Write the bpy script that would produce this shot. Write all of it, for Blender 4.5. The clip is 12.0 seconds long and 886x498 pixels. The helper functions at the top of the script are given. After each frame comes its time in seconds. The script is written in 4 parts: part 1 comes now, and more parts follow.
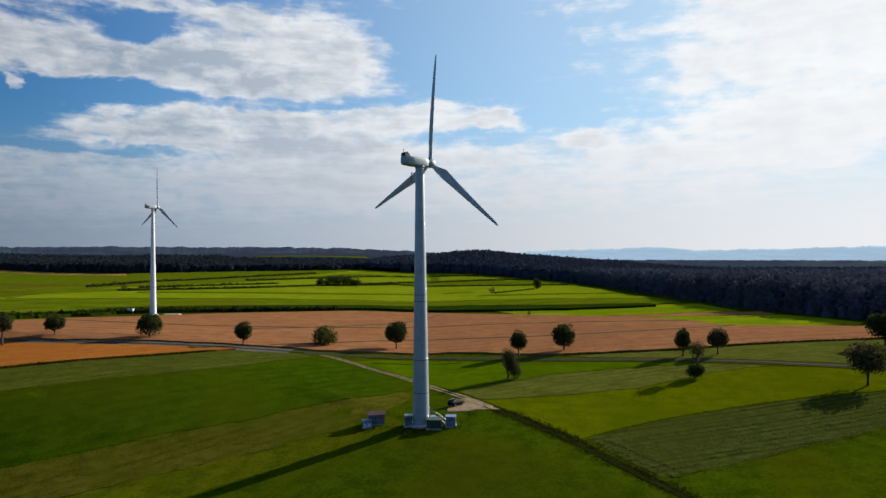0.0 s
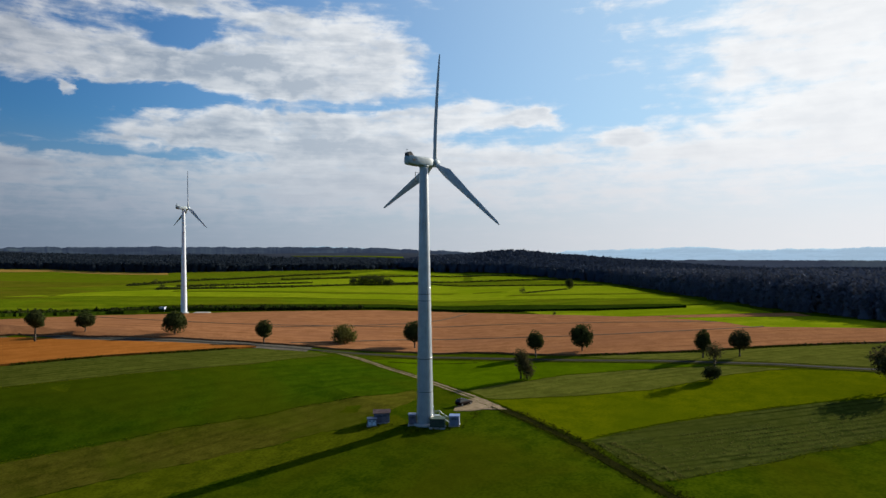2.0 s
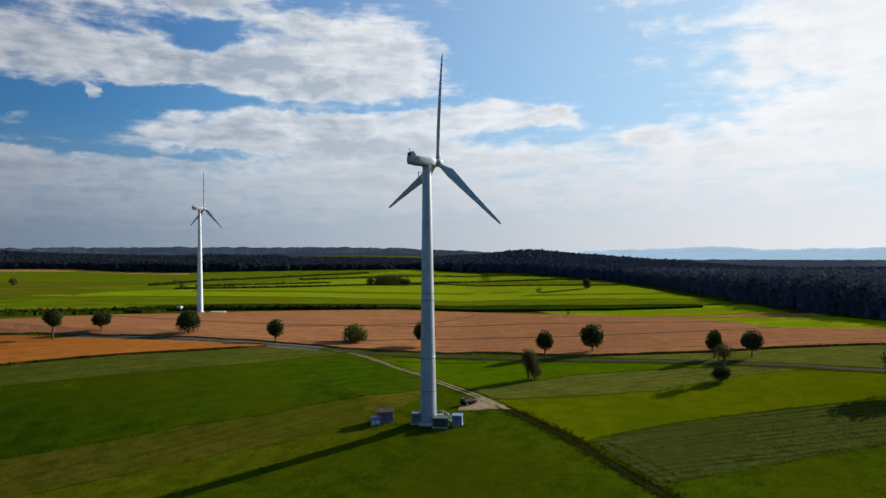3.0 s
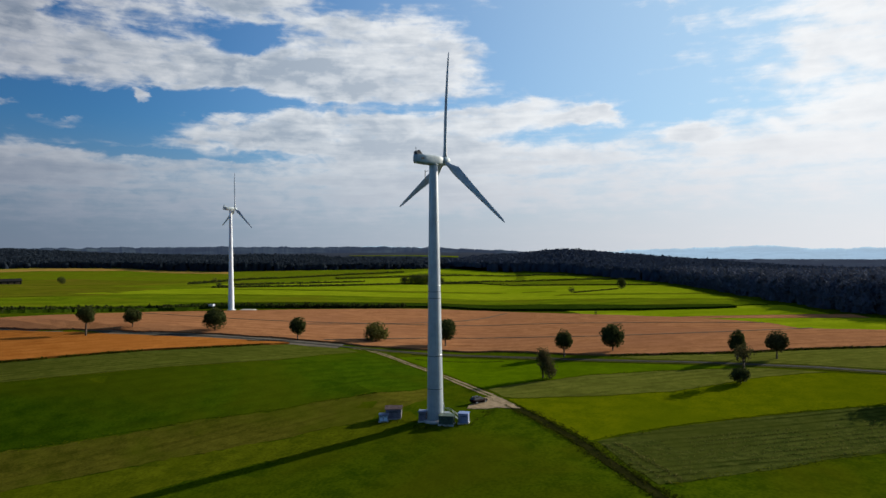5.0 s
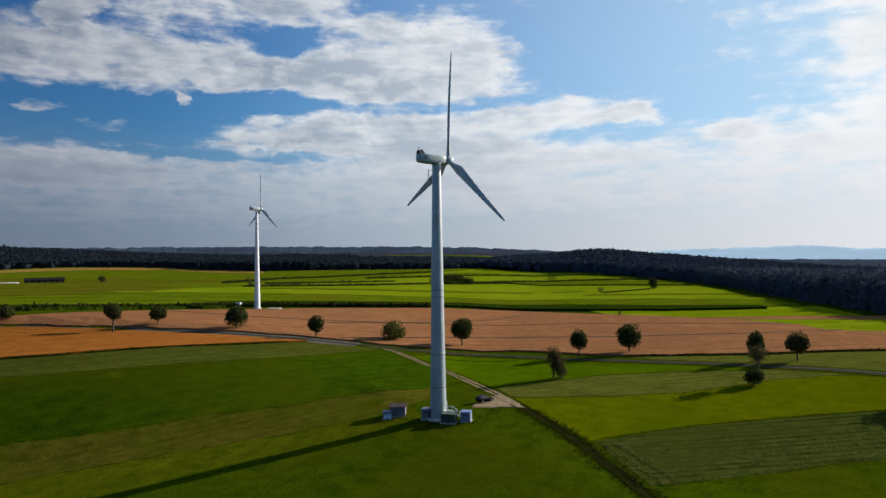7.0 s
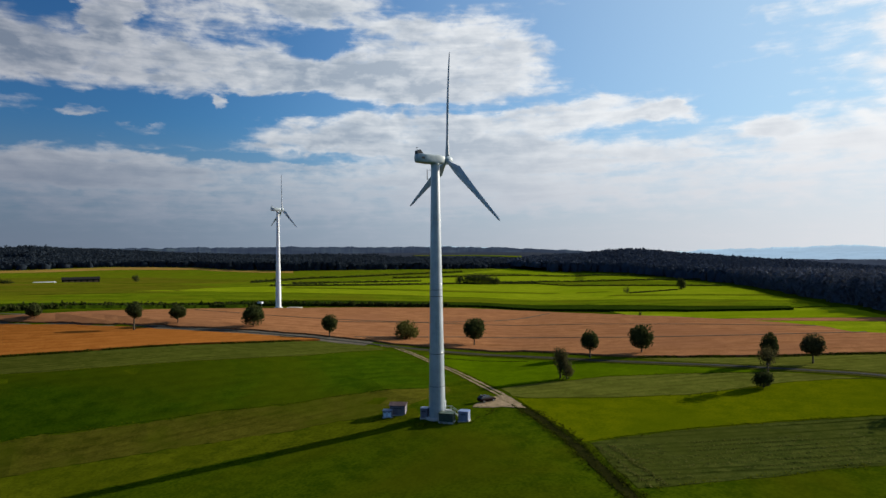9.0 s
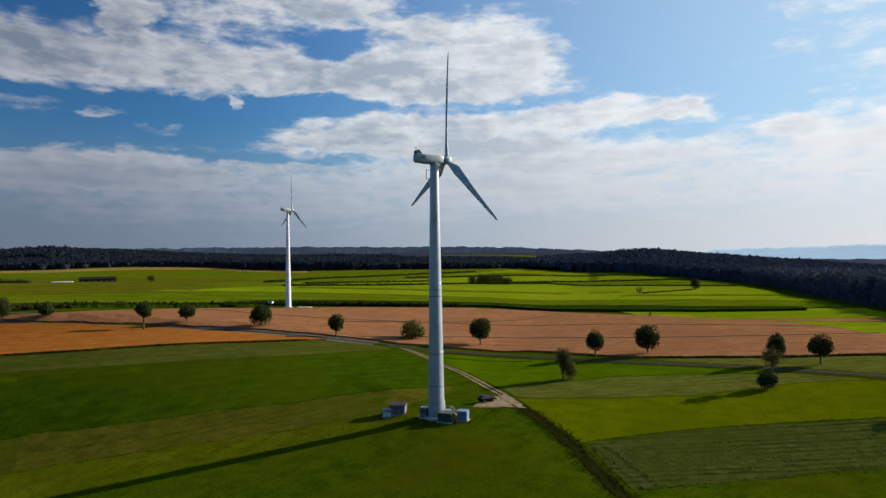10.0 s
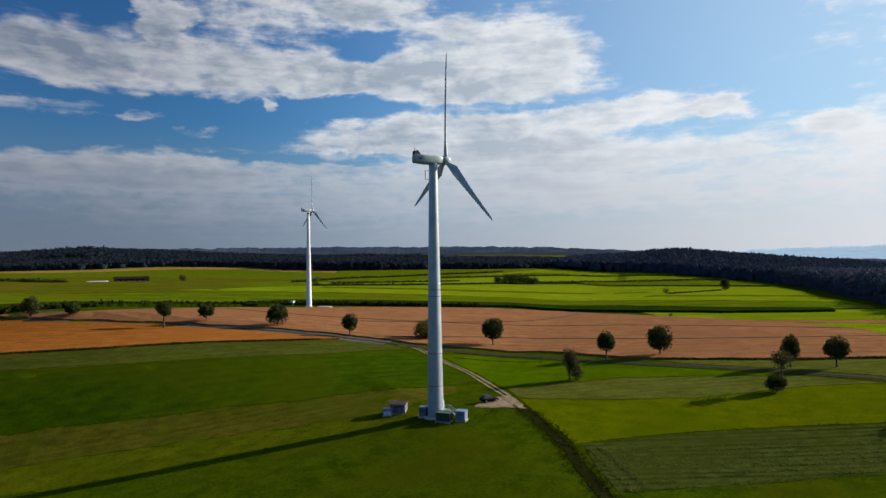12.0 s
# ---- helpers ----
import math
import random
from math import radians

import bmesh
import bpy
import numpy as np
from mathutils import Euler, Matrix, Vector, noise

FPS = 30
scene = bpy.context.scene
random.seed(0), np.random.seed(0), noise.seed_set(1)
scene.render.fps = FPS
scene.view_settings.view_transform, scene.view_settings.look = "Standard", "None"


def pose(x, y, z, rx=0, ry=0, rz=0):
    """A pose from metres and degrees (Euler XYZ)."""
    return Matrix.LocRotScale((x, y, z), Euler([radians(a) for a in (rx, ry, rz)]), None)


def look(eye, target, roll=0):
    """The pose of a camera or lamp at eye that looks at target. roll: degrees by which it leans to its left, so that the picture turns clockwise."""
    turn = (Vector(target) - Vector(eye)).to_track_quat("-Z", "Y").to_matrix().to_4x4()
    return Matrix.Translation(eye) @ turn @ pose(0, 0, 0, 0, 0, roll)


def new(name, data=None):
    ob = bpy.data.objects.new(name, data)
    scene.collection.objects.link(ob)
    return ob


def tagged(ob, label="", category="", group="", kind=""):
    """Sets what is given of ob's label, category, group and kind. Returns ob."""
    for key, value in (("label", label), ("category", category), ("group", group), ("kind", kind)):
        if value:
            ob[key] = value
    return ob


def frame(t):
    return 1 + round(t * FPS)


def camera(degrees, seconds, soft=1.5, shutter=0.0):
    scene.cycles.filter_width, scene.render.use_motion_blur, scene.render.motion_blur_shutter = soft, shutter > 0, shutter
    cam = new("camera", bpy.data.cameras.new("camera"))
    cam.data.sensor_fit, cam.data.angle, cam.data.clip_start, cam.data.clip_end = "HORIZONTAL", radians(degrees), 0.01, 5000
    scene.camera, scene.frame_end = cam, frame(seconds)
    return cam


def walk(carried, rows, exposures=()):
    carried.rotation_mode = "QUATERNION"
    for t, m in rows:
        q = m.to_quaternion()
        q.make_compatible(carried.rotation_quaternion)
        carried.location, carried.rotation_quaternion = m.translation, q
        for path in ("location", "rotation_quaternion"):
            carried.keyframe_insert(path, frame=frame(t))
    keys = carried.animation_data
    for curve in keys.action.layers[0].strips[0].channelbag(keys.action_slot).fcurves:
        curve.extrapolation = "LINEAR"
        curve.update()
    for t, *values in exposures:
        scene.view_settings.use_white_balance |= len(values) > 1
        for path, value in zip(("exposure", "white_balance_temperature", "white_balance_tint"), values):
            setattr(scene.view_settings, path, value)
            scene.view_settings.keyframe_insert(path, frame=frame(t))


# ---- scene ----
cam = camera(69.4, 12.0)
PATH = [
    (0, (2.03, -156.73, 42.58), (4.297, -56.761, 42.818), -0.32),
    (0.5, (3.98, -156.79, 42.51), (4.828, -56.794, 42.753), -0.29),
    (1, (6.05, -156.82, 42.47), (5.446, -56.823, 42.719), -0.29),
    (1.5, (8.18, -156.83, 42.43), (6.074, -56.850, 42.689), -0.31),
    (2, (10.30, -156.81, 42.39), (6.672, -56.880, 42.651), -0.34),
    (2.5, (12.40, -156.78, 42.33), (7.221, -56.914, 42.597), -0.38),
    (3, (14.45, -156.73, 42.26), (7.722, -56.957, 42.525), -0.41),
    (3.5, (16.46, -156.67, 42.18), (8.189, -57.009, 42.438), -0.43),
    (4, (18.45, -156.59, 42.09), (8.642, -57.070, 42.340), -0.45),
    (4.5, (20.41, -156.50, 41.99), (9.104, -57.138, 42.238), -0.46),
    (5, (22.37, -156.39, 41.90), (9.596, -57.211, 42.138), -0.46),
    (5.5, (24.34, -156.27, 41.81), (10.135, -57.282, 42.045), -0.46),
    (6, (26.32, -156.12, 41.72), (10.733, -57.345, 41.963), -0.46),
    (6.5, (28.32, -155.95, 41.65), (11.396, -57.394, 41.896), -0.45),
    (7, (30.33, -155.75, 41.58), (12.119, -57.420, 41.842), -0.45),
    (7.5, (32.35, -155.51, 41.53), (12.895, -57.417, 41.802), -0.45),
    (8, (34.37, -155.22, 41.49), (13.706, -57.379, 41.773), -0.45),
    (8.5, (36.38, -154.89, 41.45), (14.534, -57.304, 41.752), -0.46),
    (9, (38.37, -154.51, 41.42), (15.359, -57.192, 41.733), -0.48),
    (9.5, (40.32, -154.08, 41.39), (16.165, -57.046, 41.714), -0.49),
    (10, (42.25, -153.62, 41.37), (16.941, -56.876, 41.693), -0.52),
    (10.5, (44.15, -153.13, 41.34), (17.690, -56.699, 41.672), -0.54),
    (11, (46.06, -152.65, 41.33), (18.434, -56.539, 41.656), -0.56),
    (11.5, (48.04, -152.19, 41.32), (19.221, -56.428, 41.658), -0.57),
    (12, (50.15, -151.80, 41.34), (20.129, -56.410, 41.699), -0.58),
]
walk(cam, [(t, look(eye, target, roll)) for t, eye, target, roll in PATH], [(0, 0.77), (12, 0.75)])

# ---------------------------------------------------------------- light
SUN_AZ, SUN_EL = 53.3, 21.0     # degrees clockwise from +y, and above the horizon
sun_way = Vector((math.sin(radians(SUN_AZ)) * math.cos(radians(SUN_EL)), math.cos(radians(SUN_AZ)) * math.cos(radians(SUN_EL)), math.sin(radians(SUN_EL))))
sun = new("sun", bpy.data.lights.new("sun", "SUN"))
sun.data.energy, sun.data.angle, sun.data.color = 5.0, radians(0.8), (1.0, 0.92, 0.78)
sun.matrix_world = look(sun_way * 400, (0, 0, 0))


class Nodes:
    """Short forms for wiring shader nodes."""

    def __init__(self, tree):
        self.tree = tree
        tree.nodes.clear()

    def add(self, kind, **sockets):
        node = self.tree.nodes.new(kind)
        for key, value in sockets.items():
            self.put(node.inputs[key.replace("_", " ")], value)
        return node

    def put(self, socket, value):
        if isinstance(value, bpy.types.NodeSocket):
            self.tree.links.new(value, socket)
        else:
            socket.default_value = value

    def math(self, op, a, b=0.0, c=0.0, clamp=False):
        node = self.tree.nodes.new("ShaderNodeMath")
        node.operation, node.use_clamp = op, clamp
        for socket, value in zip(node.inputs, (a, b, c)):
            self.put(socket, value)
        return node.outputs[0]

    def smooth(self, value, low, high, to_low=0.0, to_high=1.0):
        node = self.tree.nodes.new("ShaderNodeMapRange")
        node.interpolation_type = "SMOOTHSTEP"
        for socket, v in zip(node.inputs, (value, low, high, to_low, to_high)):
            self.put(socket, v)
        return node.outputs[0]

    def noise(self, vector, scale, detail=4.0, rough=0.55, distortion=0.0):
        node = self.add("ShaderNodeTexNoise", Scale=scale, Detail=detail, Roughness=rough, Distortion=distortion)
        if vector is not None:
            self.put(node.inputs["Vector"], vector)
        return node.outputs["Fac"]

    def mix(self, fac, a, b, blend="MIX"):
        node = self.tree.nodes.new("ShaderNodeMix")
        node.data_type, node.blend_type = "RGBA", blend
        self.put(node.inputs[0], fac)
        self.put(node.inputs[6], a if isinstance(a, bpy.types.NodeSocket) else (*a, 1))
        self.put(node.inputs[7], b if isinstance(b, bpy.types.NodeSocket) else (*b, 1))
        return node.outputs[2]

    def combine(self, x, y, z):
        return self.add("ShaderNodeCombineXYZ", X=x, Y=y, Z=z).outputs[0]


# Clouds: azimuth, elevation, half width, half height (degrees), weight.
CLOUD_BANKS = [
    (-12, 16.3, 9.2, 3.6, 1.15), (-36, 15.4, 15, 2.3, 1.1), (-50, 15, 6, 1.8, 0.9), (-32.3, 20.6, 9, 2.4, 0.85),
    (-21, 14.7, 8, 1.7, 0.9), (-20, 20.8, 7, 1.8, 0.85), (-40.9, 18.5, 1.8, 1.8, 1.2), (-16, 10.3, 14, 1.9, 1.15),
    (-26, 10.2, 6.5, 1.0, 0.6), (0.5, 11.8, 7, 1.2, 1.0), (-46.7, 6.7, 11.6, 1.6, 0.9), (-26.7, 5.3, 23.4, 3, 0.75),
    (7.2, 6.2, 24, 2.9, 0.75), (33, 17, 10, 8, 1.15), (27, 9.2, 12, 2.4, 0.8), (21, 14.5, 4, 2, 0.45), (-6, 8.4, 14, 1.2, 0.55),
]
CLOUD_WISPS = [
    (-33.2, 12.4, 1.0, 0.6, 1.4), (-49.2, 11.3, 5.5, 0.7, 0.85), (-42.1, 11.2, 1.6, 0.5, 1.15), (-37.5, 10.1, 2.8, 0.4, 1.0), (-44, 10.6, 5, 0.4, 0.5),
    (5.7, 11.4, 3.2, 0.8, 0.8), (14.1, 9.6, 2.6, 0.7, 0.9), (9, 20.5, 9, 0.8, 0.35), (17, 18, 5, 0.7, 0.35),
]
BLUE_GAPS = [
    (-25.0, 17.8, 2.6, 1.5, -0.5), (-22.6, 16.4, 1.8, 1.1, -0.5), (-15.4, 20.9, 3.5, 1.0, -0.8), (-46.6, 20.2, 7, 1.7, -1),
    (-37, 10.9, 13, 1.6, -0.95), (-54, 9.3, 10, 1.7, -0.95), (-27, 12.6, 5.5, 0.95, -0.9), (-14, 12.5, 7, 0.45, -0.4), (-4, 12.9, 4, 0.5, -0.35), (-22.5, 18.6, 1.6, 1.6, -0.4), (-51, 12.3, 5, 0.6, -0.45),
    (12.2, 11.9, 3, 0.95, -0.5), (-28.6, 8.2, 9.6, 0.4, -0.6),
    (4, 17.8, 7.5, 4, -0.9), (13, 13.6, 5, 1.2, -0.4), (-32, 17.2, 2.5, 0.5, -0.5),
]
world = bpy.data.worlds.new("sky")
scene.world = world
world.use_nodes = True
w = Nodes(world.node_tree)
place = w.add("ShaderNodeTexCoord").outputs["Generated"]
xyz = w.add("ShaderNodeSeparateXYZ", Vector=place).outputs
azimuth = w.math("DEGREES", w.math("ARCTAN2", xyz[0], xyz[1]))
height = w.math("DEGREES", w.math("ARCSINE", xyz[2]))
lift = w.math("ADD", w.math("MAXIMUM", xyz[2], 0.0), 0.09)
sheet = w.combine(w.math("DIVIDE", xyz[0], lift), w.math("DIVIDE", xyz[1], lift), 0.0)
flat = w.combine(w.math("MULTIPLY", azimuth, 0.45), height, 4.0)
bend = w.math("SUBTRACT", w.noise(flat, 0.45, 5, 0.58), 0.5)
bend_up = w.math("SUBTRACT", w.noise(flat, 0.5, 5, 0.58, 0.4), 0.5)
az = w.math("MULTIPLY_ADD", bend, 8.0, azimuth)
el = w.math("MULTIPLY_ADD", bend_up, 2.5, height)
ragged = w.noise(flat, 0.9, 7, 0.58, 0.5)
density = w.math("MULTIPLY_ADD", w.noise(sheet, 2.3, 8, 0.62, 0.3), 0.9, w.math("MULTIPLY_ADD", ragged, 1.3, -1.5))
tufts = w.noise(w.combine(w.math("MULTIPLY", azimuth, 0.6), w.math("MULTIPLY", height, 1.15), 9.0), 0.8, 6, 0.52, 0.3)
strands = w.noise(w.combine(w.math("MULTIPLY", azimuth, 0.14), w.math("MULTIPLY", height, 1.7), 6.0), 1.0, 6, 0.62, 0.25)
calm = w.smooth(height, 4.5, 11.0, 0.3, 1.0)
density = w.math("MULTIPLY_ADD", w.math("MULTIPLY", w.math("SUBTRACT", tufts, 0.5), calm), 1.3, w.math("MULTIPLY_ADD", w.math("SUBTRACT", strands, 0.5), 1.3, density))
for caz, cel, wide, tall, weight in CLOUD_BANKS + CLOUD_WISPS + BLUE_GAPS:
    u = w.math("DIVIDE", w.math("SUBTRACT", az, caz), wide)
    v = w.math("DIVIDE", w.math("SUBTRACT", el, cel), tall)
    far = w.math("ADD", w.math("MULTIPLY", u, u), w.math("MULTIPLY", v, v))
    density = w.math("MULTIPLY_ADD", w.smooth(far, 1.9, 0.15), weight, density)
cover = w.smooth(density, -0.55, 0.75)
haze = w.smooth(height, 11.5, 0.8)
near_sun = w.smooth(w.math("ABSOLUTE", w.math("SUBTRACT", azimuth, SUN_AZ)), 92.0, 8.0)
sky = w.add("ShaderNodeTexSky")
sky.sky_type, sky.sun_disc = "NISHITA", False
sky.sun_elevation, sky.sun_rotation, sky.air_density, sky.dust_density = radians(SUN_EL), radians(SUN_AZ), 1.2, 0.6
blue = w.mix(1.0, sky.outputs[0], (0.026, 0.066, 0.116), "MULTIPLY")
blue = w.mix(w.math("MULTIPLY", near_sun, 0.92), blue, (0.57, 0.755, 0.88))
soft = w.math("ADD", w.math("MULTIPLY", w.noise(flat, 0.33, 4, 0.5, 0.4), 0.7), w.math("MULTIPLY", ragged, 0.3))
streaks = w.noise(w.combine(w.math("MULTIPLY", azimuth, 0.10), w.math("MULTIPLY", height, 1.1), 2.0), 1.0, 5, 0.6, 0.3)
soft = w.math("MULTIPLY_ADD", w.math("SUBTRACT", streaks, 0.5), 0.35, soft)
grain = w.noise(flat, 2.2, 6, 0.6, 0.3)
soft = w.math("MULTIPLY_ADD", w.math("SUBTRACT", grain, 0.5), 0.14, w.math("MULTIPLY_ADD", w.math("SUBTRACT", ragged, 0.5), 0.2, soft))
toward_sun = w.combine(w.math("MULTIPLY_ADD", azimuth, 0.6, 0.55), w.math("MULTIPLY_ADD", height, 1.15, 0.75), 9.0)
relief = w.math("SUBTRACT", tufts, w.noise(toward_sun, 0.8, 6, 0.52, 0.3))
soft = w.math("MULTIPLY_ADD", w.math("MULTIPLY", relief, calm), 0.55, w.math("MULTIPLY_ADD", w.math("SUBTRACT", soft, 0.5), calm, 0.5))
shade = w.math("SUBTRACT", w.math("MULTIPLY_ADD", w.smooth(soft, 0.22, 0.78), 1.0, 0.25), w.math("MULTIPLY", w.smooth(density, 0.3, 1.3), 0.58), 0.0, True)
cloud = w.mix(shade, (0.31, 0.375, 0.455), (0.76, 0.785, 0.80))
cloud = w.mix(w.math("MULTIPLY", near_sun, 0.8), cloud, (0.98, 0.97, 0.97))
colour = w.mix(w.math("MULTIPLY", cover, 0.92), blue, cloud)
colour = w.mix(w.math("MULTIPLY", haze, 0.88), colour, w.mix(near_sun, (0.255, 0.315, 0.415), (0.83, 0.815, 0.835)))
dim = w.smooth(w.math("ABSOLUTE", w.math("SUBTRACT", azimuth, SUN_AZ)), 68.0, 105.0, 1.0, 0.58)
# Brighter sky lobe opposite the sun, unseen, added as fill for shaded sides.
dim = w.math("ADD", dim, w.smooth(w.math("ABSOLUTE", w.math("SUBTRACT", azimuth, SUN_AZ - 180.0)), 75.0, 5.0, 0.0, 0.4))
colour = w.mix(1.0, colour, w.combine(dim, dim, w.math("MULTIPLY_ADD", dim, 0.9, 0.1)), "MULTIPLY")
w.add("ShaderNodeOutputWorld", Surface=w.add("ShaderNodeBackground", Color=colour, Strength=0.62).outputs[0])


# ---------------------------------------------------------------- materials
def surface(name, build, rough=0.8, metal=0.0, bump=0.0, spec=0.3):
    """A principled material; build(n, coord) gives the colour and a height for the bump."""
    mat = bpy.data.materials.new(name)
    mat.use_nodes = True
    n = Nodes(mat.node_tree)
    coord = n.add("ShaderNodeTexCoord").outputs["Object"]
    colour, height = build(n, coord)
    shader = n.add("ShaderNodeBsdfPrincipled", Roughness=rough, Metallic=metal)
    n.put(shader.inputs["Base Color"], colour if isinstance(colour, bpy.types.NodeSocket) else (*colour, 1))
    n.put(shader.inputs["Specular IOR Level"], spec)
    if bump and height is not None:
        n.put(shader.inputs["Normal"], n.add("ShaderNodeBump", Strength=min(1.0, bump), Distance=bump, Height=height).outputs[0])
    n.add("ShaderNodeOutputMaterial", Surface=shader.outputs[0])
    return mat


def crop(name, dark, light, scale=0.4, patch=0.03, patch_colour=None, rows=None, bump=0.15, painted_shade=None):
    """A field: fine plant texture, wide patches, drill or mowing rows (direction in degrees, spacing in metres,
    strength), and shade painted in as a darkening from one end to the other (x, x, share).
    """

    patch_colour = patch_colour or tuple(0.55 * a + 0.2 * b for a, b in zip(dark, light))
    dark, light, patch_colour = ([0.69 * c for c in some] for some in (dark, light, patch_colour))

    def build(n, coord):
        fine = n.noise(coord, scale * 4, 5, 0.65)
        mid = n.noise(coord, scale * 0.5, 4, 0.6)
        wide = n.noise(coord, patch, 4, 0.6, 0.6)
        fac = n.smooth(n.math("ADD", n.math("MULTIPLY", fine, 0.5), n.math("MULTIPLY", mid, 0.5)), 0.36, 0.64)
        colour = n.mix(fac, dark, light)
        height = fine
        if rows:
            turn, step, strength = rows
            across = n.add("ShaderNodeVectorRotate", Vector=coord, Angle=radians(-turn))
            across.rotation_type = "Z_AXIS"
            parts = n.add("ShaderNodeSeparateXYZ", Vector=across.outputs[0]).outputs
            wave = n.math("SINE", n.math("MULTIPLY", n.math("MULTIPLY_ADD", mid, step * 0.5, parts[1]), 2 * math.pi / step))
            streak = n.noise(n.combine(n.math("MULTIPLY", parts[0], 0.03), n.math("MULTIPLY", parts[1], 1.2 / step), 0.0), 1.0, 4, 0.7)
            line = n.math("MULTIPLY", n.smooth(wave, -0.3, 0.9), n.smooth(streak, 0.35, 0.65))
            colour = n.mix(n.math("MULTIPLY", line, strength), colour, tuple(c * 0.45 for c in dark))
            height = n.math("SUBTRACT", fine, n.math("MULTIPLY", line, 0.5))
        colour = n.mix(n.math("MULTIPLY", n.smooth(wide, 0.42, 0.66), 0.6), colour, patch_colour)
        # Shade painted into the field colour: darker towards the first x.
        if painted_shade:
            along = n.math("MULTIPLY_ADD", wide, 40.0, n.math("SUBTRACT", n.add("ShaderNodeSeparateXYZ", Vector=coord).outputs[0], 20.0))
            share = n.smooth(along, painted_shade[0], painted_shade[1], painted_shade[2], 1.0)
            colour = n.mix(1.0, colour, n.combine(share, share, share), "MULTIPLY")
        return colour, height

    return surface(name, build, 1.0, 0.0, bump, 0.0)


def mottled(name, a, b, scale=2.0, rough=0.7, metal=0.0, bump=0.02, spec=0.3, streaks=0.0):
    def build(n, coord):
        fac = n.smooth(n.noise(coord, scale, 6, 0.65), 0.3, 0.7)
        colour = n.mix(fac, a, b)
        if streaks:
            run = n.add("ShaderNodeMapping", Vector=coord, Scale=(2.2, 2.2, 0.05))
            colour = n.mix(n.math("MULTIPLY", n.smooth(n.noise(run.outputs[0], 1.5, 5, 0.7), 0.5, 0.75), streaks), colour, tuple(0.45 * c for c in a))
        return colour, n.noise(coord, scale * 8, 4)

    return surface(name, build, rough, metal, bump, spec)


def plain_glass(name):
    mat = bpy.data.materials.new(name)
    mat.use_nodes = True
    n = Nodes(mat.node_tree)
    n.add("ShaderNodeOutputMaterial", Surface=n.add("ShaderNodeBsdfPrincipled", Base_Color=(0.006, 0.006, 0.006, 1), Roughness=0.35).outputs[0])
    return mat


def foliage(name, dark, light, glow=0.3):
    """Leaves, each clump a little different, through which some of the light falls."""

    def build(n, coord):
        island = n.add("ShaderNodeNewGeometry").outputs["Random Per Island"]
        tint = n.math("MULTIPLY_ADD", n.noise(coord, 0.35, 3), 0.7, n.math("MULTIPLY_ADD", island, 0.6, -0.3))
        return n.mix(n.smooth(tint, 0.0, 0.8), dark, light), None

    mat = surface(name, build, 1.0, 0.0, 0.0, 0.0)
    n = mat.node_tree.nodes
    base = n["Principled BSDF"].inputs["Base Color"].links[0].from_socket
    through_leaf = n.new("ShaderNodeBsdfTranslucent")
    both = n.new("ShaderNodeMixShader")
    both.inputs[0].default_value = glow
    link = mat.node_tree.links.new
    link(base, through_leaf.inputs[0])
    link(n["Principled BSDF"].outputs[0], both.inputs[1])
    link(through_leaf.outputs[0], both.inputs[2])
    link(both.outputs[0], n["Material Output"].inputs[0])
    return mat


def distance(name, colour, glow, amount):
    """Far land; the haze before it is painted on as an emission of its own surface."""
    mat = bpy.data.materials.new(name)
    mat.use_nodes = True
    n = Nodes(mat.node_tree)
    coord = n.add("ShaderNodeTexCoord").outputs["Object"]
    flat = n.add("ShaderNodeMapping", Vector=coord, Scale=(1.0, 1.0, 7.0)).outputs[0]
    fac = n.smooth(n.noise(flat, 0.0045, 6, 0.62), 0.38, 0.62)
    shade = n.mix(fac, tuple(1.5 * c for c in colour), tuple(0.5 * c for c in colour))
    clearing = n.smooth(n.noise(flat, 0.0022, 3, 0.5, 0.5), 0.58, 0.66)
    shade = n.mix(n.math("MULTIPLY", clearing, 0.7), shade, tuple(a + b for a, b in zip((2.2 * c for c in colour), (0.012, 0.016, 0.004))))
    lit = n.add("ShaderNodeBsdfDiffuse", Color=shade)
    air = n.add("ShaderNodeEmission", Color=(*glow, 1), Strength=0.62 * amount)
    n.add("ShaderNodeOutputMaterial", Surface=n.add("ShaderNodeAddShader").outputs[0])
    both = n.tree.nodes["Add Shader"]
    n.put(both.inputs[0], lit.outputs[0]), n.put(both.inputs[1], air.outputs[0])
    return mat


PASTURE = crop("pasture", (0.022, 0.045, 0.0010), (0.060, 0.087, 0.002), 0.4, 0.022, (0.066, 0.070, 0.002))
# West ends of five fields below carry painted shade as the last argument.
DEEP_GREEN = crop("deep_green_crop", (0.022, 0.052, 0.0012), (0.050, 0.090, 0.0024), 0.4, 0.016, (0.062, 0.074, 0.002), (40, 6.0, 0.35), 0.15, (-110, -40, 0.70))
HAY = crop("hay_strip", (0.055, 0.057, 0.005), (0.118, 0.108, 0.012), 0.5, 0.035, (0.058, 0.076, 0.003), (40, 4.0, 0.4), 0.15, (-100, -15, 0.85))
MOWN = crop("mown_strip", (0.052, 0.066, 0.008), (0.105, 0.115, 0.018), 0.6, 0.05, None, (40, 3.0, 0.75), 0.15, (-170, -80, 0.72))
YELLOWISH = crop("yellowish_pasture", (0.046, 0.062, 0.002), (0.102, 0.114, 0.004), 0.4, 0.04, (0.055, 0.07, 0.001))
FRESH = crop("fresh_grass", (0.054, 0.100, 0.0008), (0.095, 0.150, 0.0015), 0.4, 0.04)
